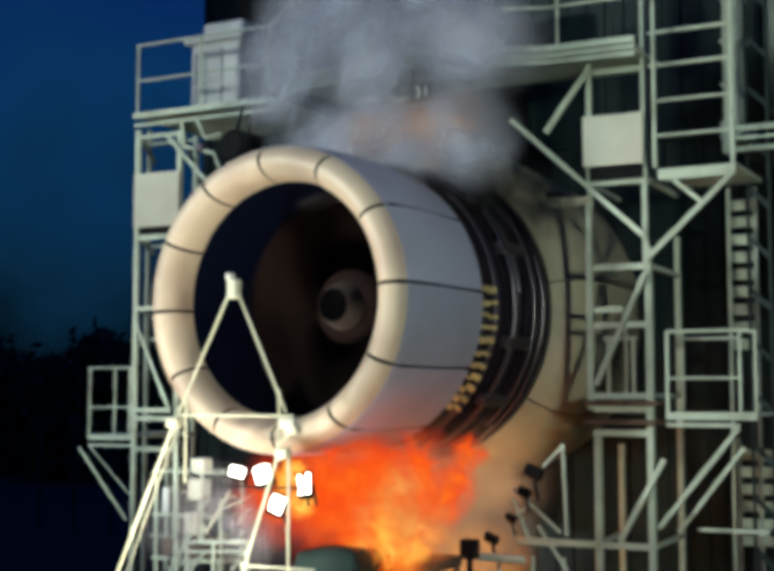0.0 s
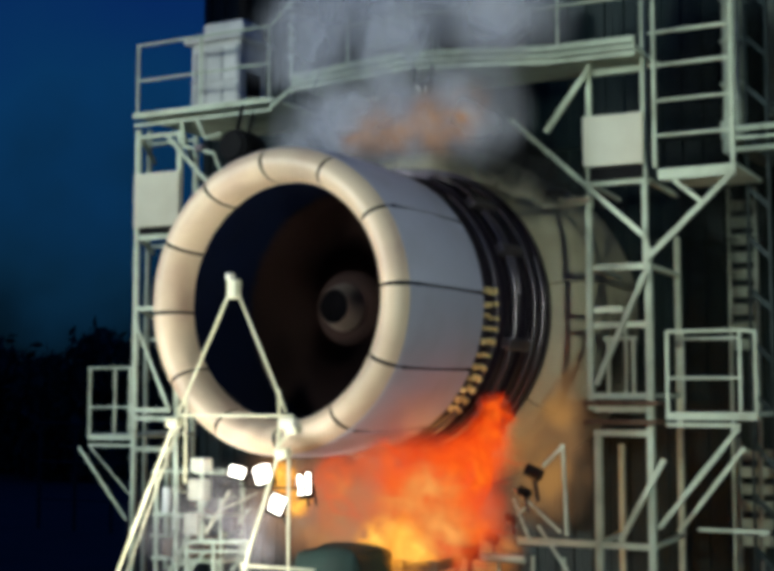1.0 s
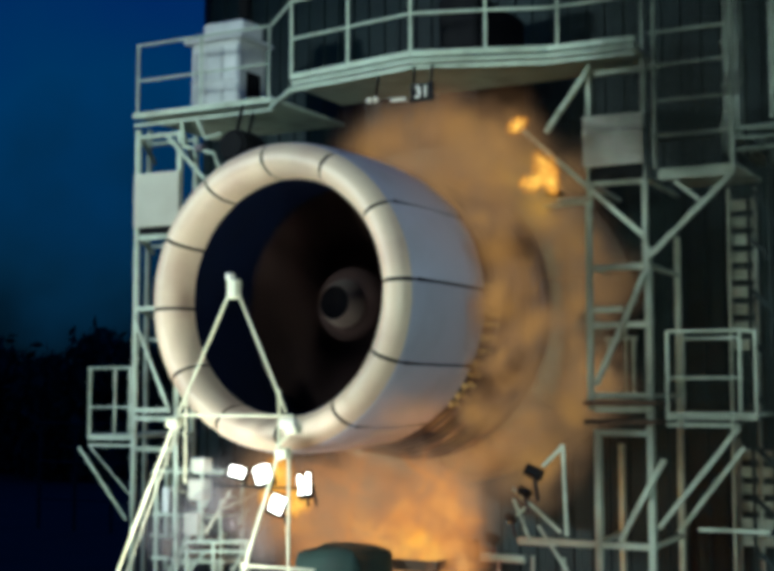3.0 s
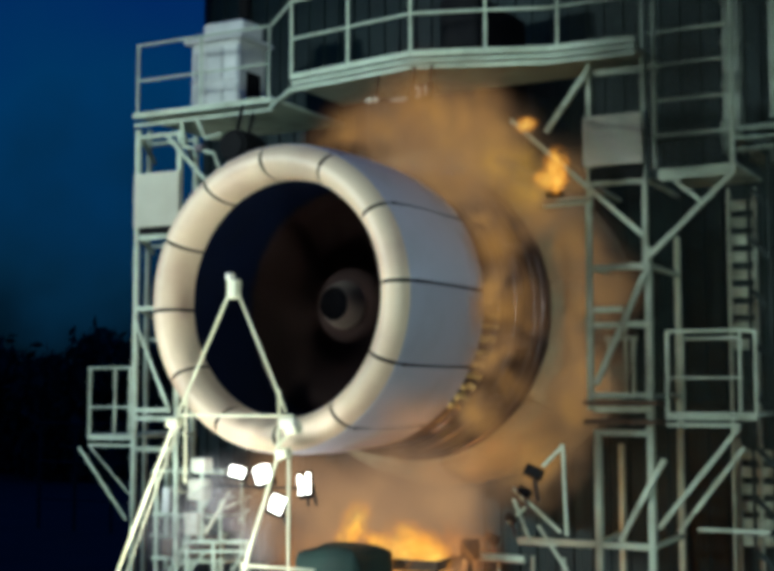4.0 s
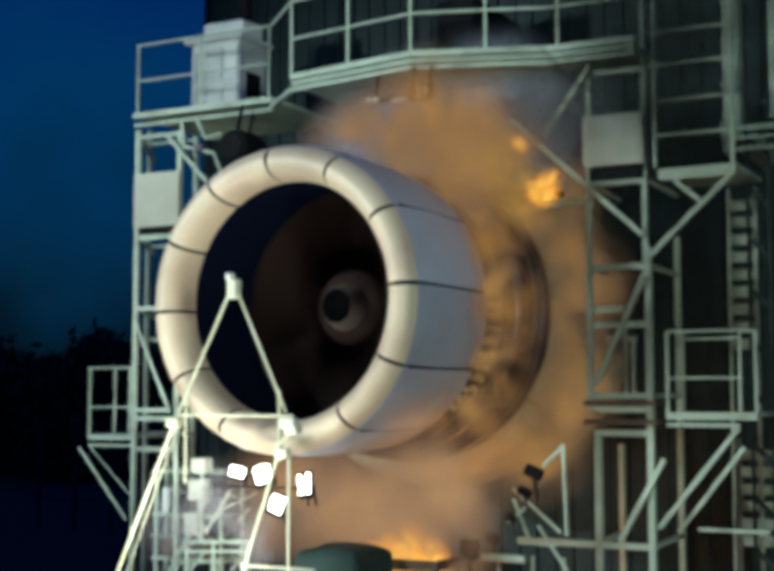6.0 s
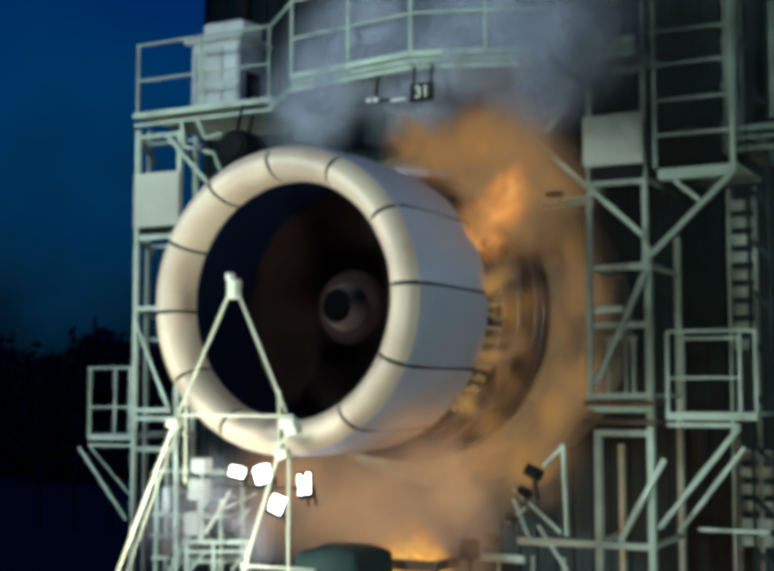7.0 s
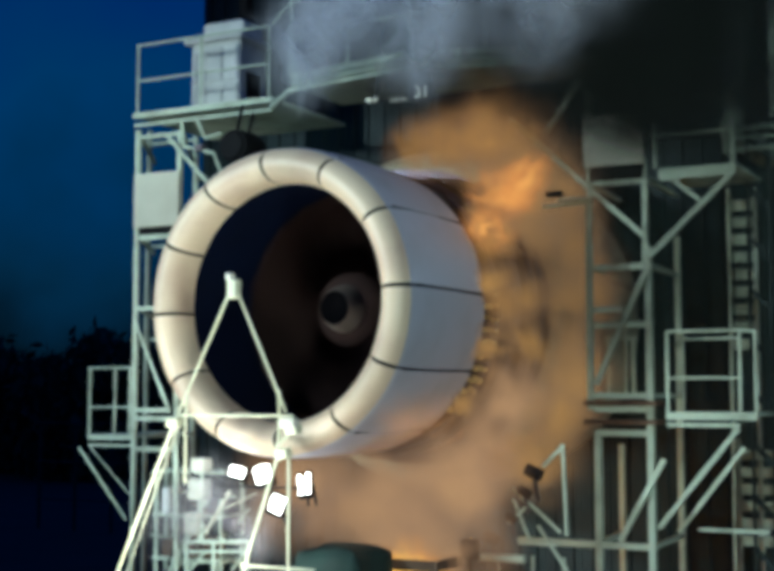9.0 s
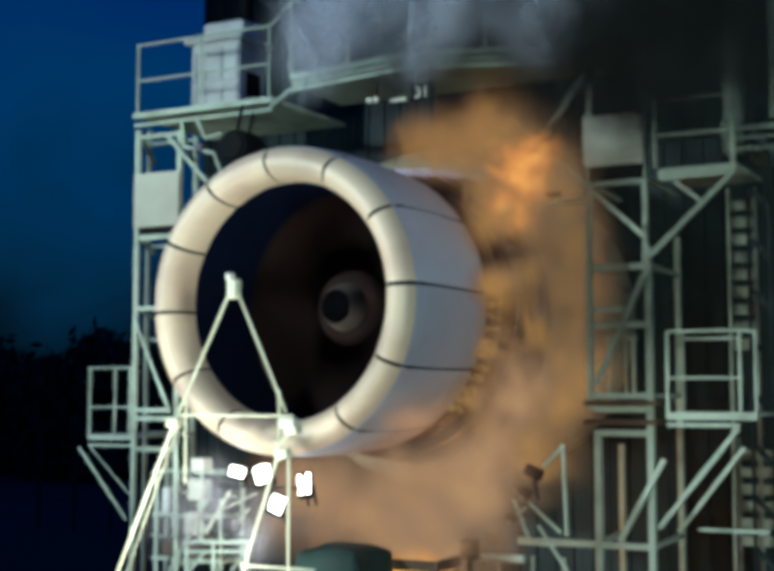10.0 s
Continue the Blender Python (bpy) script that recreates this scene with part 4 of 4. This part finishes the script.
def fires():
    red = "deep orange flames rolling under the engine"
    rows = [(-0.35, 3.15, 0.75), (0.15, 3.35, 0.8), (0.65, 3.3, 0.8), (1.1, 3.2, 0.8), (1.5, 3.5, 0.7), (0.6, 2.8, 0.9), (1.2, 2.75, 0.8)]
    for i, (x, z, s) in enumerate(rows):
        puff("flame", fire_red, red, "fire", (s, s * 0.9, s), [(0, x, 0.55, z), (0.5, x + 0.2, 0.65, z), (1.0, x + 0.5, 1.25, z + 0.02), (1.6, x + 0.5, 1.6, 1.6), (10, x + 0.4, 1.6, 1.0)], 14, 0.06, i)
    for i, (x, z, s) in enumerate([(0.95, 2.5, 0.42), (1.3, 2.55, 0.42), (1.15, 2.62, 0.5), (1.48, 2.5, 0.36)]):
        puff("flame", fire_yellow, "bright yellow flames leaping from the drip tray", "fire", (s, s, s * 0.8), [(0, x, 0.45, z + 0.1), (1.0, x, 0.7, z + 0.05), (3, x, 1.0, z), (6, x, 1.0, z - 0.12), (9, x, 1.0, z - 0.35), (10, x, 1.0, z - 0.38)], 20, 0.04, i + 20)
    for i, (x, z, s, d) in enumerate([(-0.3, 3.0, 0.75, 0.0), (0.3, 3.05, 0.9, 0.2), (0.9, 2.95, 0.9, 0.1), (1.4, 3.05, 0.8, 0.3), (0.05, 2.6, 0.7, 0.2)]):
        puff("flame", fire_orange, "glowing orange flames under the engine", "fire", (s, s, s), [(0, x, 2.6, z - 0.9), (0.6 + d, x, 2.3, z - 0.6), (1.6 + d, x, 0.9, z), (2.8, x, 0.9, z), (4.4, x + 0.1, 1.5, z - 0.9), (7, x + 0.2, 1.6, 1.2), (10, x, 1.6, 0.9)], 12, 0.06, i + 30)
    for i, (x, z, s) in enumerate([(1.45, 3.15, 0.6), (1.05, 2.85, 0.55), (1.65, 2.75, 0.5)]):
        puff("flame", fire_orange, "glowing orange flames under the engine", "fire", (s, s, s), [(0, x, 0.4, z), (0.7, x + 0.15, 0.6, z + 0.05), (1.4, x + 0.25, 0.9, z), (2.8, x + 0.2, 1.0, z - 0.2), (4.2, x, 1.5, 1.3), (10, x, 1.5, 1.0)], 14, 0.06, i + 380)
    for i, (x, z, s) in enumerate([(1.75, 3.55, 0.5), (2.0, 3.8, 0.42), (2.1, 4.15, 0.36)]):
        puff("flame", fire_red, "deep orange tongues of flame along the fan case", "fire", (s, s, s * 0.9), [(0, x - 0.5, 1.7, z - 0.5), (0.5, x - 0.1, 1.5, z - 0.1), (1.2, x, 1.6, z + 0.05), (1.7, x * 0.3, 4.4, 5.2), (10, x * 0.3, 4.4, 5.2)], 16, 0.05, i + 390)
    # the haze that climbs round the fan case: flame and lit smoke, given its own glow
    haze = "self-glowing orange haze of flame and lit smoke round the fan case"
    low = [(-0.5, 0.8, 3.1, 0.9), (0.2, 1.0, 3.0, 1.0), (0.9, 1.1, 3.1, 1.0), (1.5, 1.3, 3.2, 0.9), (0.5, 1.0, 2.5, 0.9), (1.3, 1.2, 2.5, 0.9)]
    for i, (x, y, z, s) in enumerate(low):
        puff("haze", peach_haze, haze, "fire", (s * 1.15, s * 1.1, s * 1.1), [(0, x, y + 1.5, z), (0.5, x, y + 1.2, z), (1.3, x, y, z), (4, x, y, z), (7.5, x + 0.15, y, z + 0.05), (10, x + 0.35, y + 0.1, z + 0.05)], 8, 0.06, i + 40)
    right = [(2.25, 3.0, 3.5, 0.9), (2.5, 3.3, 4.2, 0.9), (2.62, 3.4, 4.9, 0.85), (2.66, 3.4, 5.6, 0.85), (2.62, 3.4, 6.3, 0.85), (2.4, 3.1, 7.0, 0.9), (2.7, 3.6, 4.6, 0.8), (2.75, 3.6, 6.0, 0.8)]
    for i, (x, y, z, s) in enumerate(right):
        x, y, late = x - 0.24, y + 0.3, 1.05 + 0.17 * i
        puff("haze", fire_haze, haze, "fire", (s * 0.9, s * 0.55, s * 1.15), [(0, x * 0.2, 4.6, 5.5 + (z - 5.5) * 0.3), (0.25 + 0.1 * i, x * 0.3, 4.6, 5.5 + (z - 5.5) * 0.35), (late, x, y, z - 0.25), (3, x, y, z), (5.7, x, y, z), (7.0, x - 0.22, y + 0.1, z), (8.2, x - 0.22, y + 0.1, z), (9.2, x - 0.05, y - 0.1, z), (10, x - 0.05, y - 0.1, z + 0.1)], 9, 0.07, i + 60)
    # a thin veil before the dark case, thick in the gap behind the barrel
    for i, (x, z) in enumerate([(1.75, 3.9), (2.05, 4.7), (2.15, 5.5), (2.1, 6.3), (1.75, 7.0)]):
        puff("haze", veil, haze, "fire", (0.7, 0.6, 0.75), [(0, x * 0.2, 4.4, 5.5 + (z - 5.5) * 0.3), (0.9 + 0.1 * i, x * 0.3, 4.4, 5.5 + (z - 5.5) * 0.35), (2.0 + 0.1 * i, x, 1.75, z), (6.2, x, 1.75, z), (7.3, x - 0.35, 2.7, z), (8.5, x - 0.35, 2.7, z), (9.4, x, 1.7, z), (10, x, 1.7, z + 0.1)], 9, 0.07, i + 70)
    for i, (x, z) in enumerate([(1.62, 4.2), (1.86, 4.9), (1.88, 5.7), (1.72, 6.5)]):
        puff("haze", fire_haze, haze, "fire", (0.34, 0.34, 0.52), [(0, x * 0.2, 4.4, 5.5 + (z - 5.5) * 0.3), (1.0 + 0.1 * i, x * 0.3, 4.4, 5.5 + (z - 5.5) * 0.35), (1.9 + 0.1 * i, x + 0.1, 1.9, z), (4.2, x, 2.0, z), (10, x, 1.95, z + 0.08)], 9, 0.05, i + 300)
    # billows that roll over the case at first and at the end
    for i, (x, z, s) in enumerate([(2.25, 4.3, 0.55), (2.4, 5.0, 0.5), (2.2, 3.7, 0.55), (2.3, 5.7, 0.45), (1.95, 6.6, 0.5)]):
        puff("haze", fire_haze, haze, "fire", (s, s, s * 1.3), [(0, x * 0.2, 4.5, 5.5), (1.0 + 0.08 * i, x * 0.3, 4.5, 5.4), (1.8 + 0.1 * i, x, 1.9, z - 0.15), (2.7, x + 0.1, 1.9, z + 0.15), (4.0, x * 0.3, 4.5, 5.6), (8.0, x * 0.3, 4.5, 5.4), (9.1, x, 2.0, z - 0.1), (10, x + 0.1, 1.9, z + 0.15)], 14, 0.06, i + 310)
    for i, (x, z, s) in enumerate([(1.75, 3.75, 0.32), (2.0, 4.0, 0.30), (2.15, 4.5, 0.32), (2.3, 6.3, 0.3), (2.05, 6.75, 0.3)]):
        puff("smoke", scorch_smoke, "dark brown smoke curling through the flames", "smoke", (s * 1.4, s, s * 1.8), [(0, x * 0.2, 4.5, 5.5), (1.0, x * 0.3, 4.5, 5.4), (1.6 + 0.1 * i, x, 1.5, z), (2.7, x + 0.05, 1.5, z + 0.1), (3.8, x * 0.3, 4.5, 5.6), (10, x * 0.3, 4.5, 5.4)], 16, 0.06, i + 320)
    for i, (x, z, s) in enumerate([(0.10, 3.45, 0.26), (0.30, 3.12, 0.24), (0.0, 3.30, 0.2)]):
        puff("flame", fire_yellow, "small yellow flame beside the work lights", "fire", (s, s, s * 1.2), [(0, x + 0.1, -0.15, z), (2.9, x, -0.25, z), (4.0, x + 0.5, 0.8, z - 0.6), (6, x + 0.8, 1.2, 1.4), (10, x + 0.8, 1.2, 1.2)], 25, 0.05, i + 95)
    top = [(0.2, 2.2, 7.6, 0.9), (0.8, 2.0, 7.75, 0.9), (1.4, 2.0, 7.6, 0.9), (1.9, 2.0, 7.4, 0.85), (1.2, 2.2, 7.2, 0.8)]
    for i, (x, y, z, s) in enumerate(top):
        puff("haze", fire_haze, haze, "fire", (s * 1.2, s * 1.1, s * 1.1), [(0, x * 0.2, 4.0, 5.8), (0.9, x * 0.3, 3.9, 6.0), (2.0, x, y + 0.3, z - 0.45), (3.6, x, y, z), (6.2, x, y, z), (7.4, x * 0.4 + 1.5, y + 1.1, z - 0.45), (8.6, x * 0.4 + 1.5, y + 1.1, z - 0.45), (10, x * 0.45 + 1.5, y + 0.8, z - 0.35)], 9, 0.07, i + 80)
    for i, (x, z, s, t0) in enumerate([(2.60, 7.15, 0.26, 1.5), (2.50, 7.0, 0.22, 1.7), (2.66, 6.95, 0.18, 1.6), (2.20, 7.72, 0.16, 3.2)]):
        puff("flame", fire_yellow, "bright yellow flame licking past the fan case", "fire", (s * 0.8, s, s * 1.25), [(0, x * 0.2, 4.4, 5.8), (t0 - 0.7, x * 0.3, 4.4, 6.0), (t0, x, 1.9, z), (2.8, x, 1.9, z), (3.6, x + 0.04, 2.2, z + 0.05), (5.8, x + 0.06, 2.1, z + 0.04), (6.8, x * 0.3, 4.4, 6.0), (10, x * 0.3, 4.4, 6.0)], 25, 0.04, i + 90)
    for i, (x, z, s) in enumerate([(2.15, 7.15, 0.62), (1.75, 7.55, 0.6), (2.4, 6.85, 0.45), (1.35, 7.75, 0.5)]):
        puff("haze", glow_haze, "self-glowing amber haze of flame and lit smoke over the fan case", "fire", (s, s * 0.8, s), [(0, x * 0.2, 4.4, 5.8), (1.2, x * 0.3, 4.4, 6.0), (2.4, x + 0.1, 2.4, z - 0.2), (3.6, x, 1.9, z), (5.8, x, 1.9, z), (6.8, x * 0.3, 4.4, 6.0), (10, x * 0.3, 4.4, 6.0)], 12, 0.05, i + 330)
    # pinkish smoke, with the firelight on it put into the veil's glow
    for i, (x, z, s) in enumerate([(-0.15, 7.75, 0.75), (0.5, 7.95, 0.8), (1.15, 8.0, 0.85), (1.8, 7.85, 0.75)]):
        puff("haze", veil, "thin self-glowing pinkish haze drifting under the gantry", "fire", (s * 1.1, s * 0.6, s * 0.8), [(0, x * 0.2, 4.4, 5.8), (1.2, x * 0.3, 4.4, 6.0), (2.6, x + 0.3, 2.2, z - 0.25), (4.0, x + 0.1, 1.5, z), (5.7, x, 1.4, z + 0.05), (7.0, x * 0.6 + 1.0, 2.4, z - 0.25), (10, x * 0.6 + 1.0, 2.4, z - 0.2)], 9, 0.05, i + 340)
    for i, (x, z, s) in enumerate([(2.05, 6.9, 0.55), (2.3, 7.1, 0.45), (1.9, 6.5, 0.45)]):
        puff("flame", fire_orange, "soft orange flame beside the fan case", "fire", (s * 0.8, s, s * 1.2), [(0, x * 0.2, 4.1, 5.8), (6.0, x * 0.2, 4.1, 5.8), (7.2, x - 0.15, 2.0, z - 0.2), (8.6, x - 0.1, 2.0, z - 0.15), (9.6, x + 0.15, 1.9, z + 0.1), (10, x + 0.2, 1.9, z + 0.15)], 18, 0.06, i + 97)
    # smoke over the gantry
    grey = "soft grey smoke rising over the engine"
    for i in range(7):
        x, z, s = -0.95 + 0.48 * i, 8.7 + 0.5 * (i % 3), 1.05
        puff("smoke", grey_smoke, grey, "smoke", (s, s * 0.8, s), [(0, x, 1.5, z), (1.0, x + 0.3, 1.6, z + 0.4), (2.2, x + 0.9, 1.9, z + 2.6), (4, x + 1.2, 2.2, z + 4.5), (10, x + 1.2, 2.2, z + 6)], 7, 0.05, i + 100)
    for i in range(5):
        x, z, s = -0.6 + 0.55 * i, 7.6 + 0.2 * (i % 2), 0.85
        puff("smoke", grey_smoke, grey, "smoke", (s, s * 0.8, s), [(0, x, 1.7, z), (1.0, x + 0.1, 1.8, z + 0.3), (2.4, x + 0.5, 2.0, z + 2.4), (4, x + 1.0, 2.2, z + 5), (10, x + 1, 2.2, z + 7)], 7, 0.05, i + 120)
    for i in range(8):
        x, z, s = -1.1 + 0.56 * i, 8.9 + 0.5 * (i % 3), 1.1
        puff("smoke", grey_smoke, grey, "smoke", (s, s * 0.8, s), [(0, x * 0.4, 4.8, 5.0), (5.0, x * 0.5, 4.6, 6.4), (6.6, x, 2.6, z - 0.6), (7.6, x + 0.2, 1.8, z - 0.1), (10, x + 0.5, 1.7, z + 0.3)], 7, 0.06, i + 140)
    for i in range(9):
        x, z, s = 0.9 + 0.54 * i, 8.8 + 0.5 * (i % 3), 1.15
        puff("smoke", dark_smoke, "dark grey smoke rolling over the gantry", "smoke", (s, s * 0.8, s), [(0, x * 0.4, 4.9, 4.8), (6.0, x * 0.5, 4.9, 6.0), (7.6, x * 0.8, 3.2, z - 1.4), (8.6, x, 2.0, z - 0.3), (10, x + 0.1, 1.8, z)], 7, 0.06, i + 160)

    # thin dark sheets put before the right tower to dim it from 2 s
    for i in range(8):
        x, z = 3.6 + 1.1 * (i % 2), 4.0 + 1.9 * (i // 2) + 0.3 * (i % 2)
        rise = 0.9 if z < 5 else 0.3
        kind = dim_veil if z > 7 else thin_veil
        puff("smoke", kind, "thin dark veil hanging before the tower", "smoke", (1.8, 1.0, 1.7), [(0, x + 0.6, 5.6, z - 1.5), (1.0, x + 0.5, 5.0, z - 1.0), (2.2, x, 2.7, z), (3.6, x, 2.0, z), (5, x, 1.8, z + rise), (10, x, 1.7, z + rise * 1.6)], 6, 0.06, i + 200)
    # more thin dark sheets, to dim the louvres and stair
    for i in range(7):
        x, z = 4.75 + 0.5 * (i % 2), 3.2 + 1.05 * i
        puff("smoke", thin_veil, "thin dark veil hanging behind the balconies", "smoke", (1.2, 0.5, 1.2), [(0, x + 2.2, 5.6, z - 1.5), (1.2, x + 2.0, 5.4, z - 1.0), (2.4, x, 3.75, z), (10, x + 0.1, 3.75, z + 0.3)], 6, 0.04, i + 360)
    # lit smoke over the barrel, its pink light put into the glow
    for i in range(5):
        x = 0.1 + 0.35 * i
        puff("haze", veil, "thin self-glowing pinkish haze sliding over the barrel", "fire", (0.62, 0.45, 0.5), [(0, x, 1.75, 7.75), (1.4, x + 0.1, 1.75, 7.8), (2.2, x + 0.1, 1.9, 7.6), (4, x * 0.3, 4.4, 6.2), (6, x * 0.3, 4.4, 6.2), (7, x * 0.8 + 0.5, 2.2, 7.6), (10, x * 0.8 + 0.6, 2.2, 7.65)], 9, 0.06, i + 220)

    for i in range(4):
        x, z = -2.3 + 0.6 * i, 2.5 + 0.5 * (i % 2)
        puff("mist", pale_mist, "pale mist lit by the work lights", "mist", (0.75, 0.6, 0.7), [(0, x, 1.1, z), (5, x + 0.1, 1.0, z + 0.05), (10, x, 1.1, z + 0.1)], 6, 0.06, i + 240)

    for i, (x, z) in enumerate([(1.45, 7.45), (1.85, 7.25), (2.2, 7.0), (2.45, 6.7), (1.7, 7.0)]):
        puff("smoke", dark_smoke, "dark smoke curling over the fan case", "smoke", (0.55, 0.5, 0.5), [(0, x, 2.5, z), (0.8, x + 0.05, 2.5, z + 0.15), (1.4, x + 0.2, 2.6, z + 0.6), (2.4, x + 0.5, 2.8, z + 2.4), (4, x + 1, 3, z + 5), (10, x + 1, 3, z + 6)], 9, 0.05, i + 260)
    for i, (x, z) in enumerate([(1.95, 3.5), (2.25, 4.2), (1.6, 3.2)]):
        puff("haze", peach_haze, haze, "fire", (0.65, 0.6, 0.7), [(0, x * 0.2, 4.0, 5.0), (6.8, x * 0.2, 4.0, 5.0), (8.2, x, 1.6, z), (10, x + 0.1, 1.5, z + 0.15)], 9, 0.06, i + 270)

    for i in range(5):
        x, z = 3.0 + 0.5 * i, 8.15 + 0.5 * (i % 2)
        puff("smoke", dark_smoke, "dark grey smoke rolling over the gantry", "smoke", (1.2, 0.9, 1.15), [(0, x * 0.3, 4.9, 4.9), (7.2, x * 0.4, 4.9, 6.0), (8.4, x * 0.9, 3.4, z - 0.8), (9.3, x, 1.9, z), (10, x + 0.1, 1.6, z)], 7, 0.05, i + 290)


# ---- build ----
grounds()
for i in range(22):
    tree((-38 - 1.9 * i + (i % 3) * 2, 40 + (i * 7) % 12, 0), 6.4 + (i * 5) % 4 * 0.5, i)
left_tower()
upper_walkway()
cabin()
right_tower()
pipework()
ENGINE, FAN = engine()
front_frame()
racks()
instrument_stand()
far_fence()
foot_things()
# unseen masts, added to carry the two assumed floodlights
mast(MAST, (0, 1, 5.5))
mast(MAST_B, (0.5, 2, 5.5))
fires()


def motions():
    # the engine rocks in its mount: it yaws about the fan case and heaves a little
    sway = [(0.0, -26, 1), (0.5, -2, 8), (1.0, -21, -2), (1.5, -13, 0), (2.0, -13.5, 3), (2.5, -14, 9), (3.2, -18, 5), (4.0, -20.5, 3.5), (4.5, -23, 4), (5.0, -14.5, 7),
            (5.5, -8.5, 0), (6.2, -4, -1), (7.0, -1, -1), (7.5, 0, 0), (8.0, -4.5, -1), (8.5, -17, -5), (9.0, -19, -5), (9.5, -15, -5), (10.0, -9, -2)]
    engine_rows = []
    for t, dx, dz in sway:
        turn = radians(0.105 * dx)
        engine_rows.append((t, pose(-0.11 + 2.73 * math.sin(turn), 2.73 - 2.73 * math.cos(turn), 5.515 + 0.0058 * dz, 0, 0, 0.105 * dx)))
    walk(ENGINE, engine_rows)
    walk(FAN, [(i / 30, pose(0, 0, 0, 0, 80 * i, 0)) for i in range(301)])
    for ob, rows in MOVES:
        walk(ob, rows)


motions()
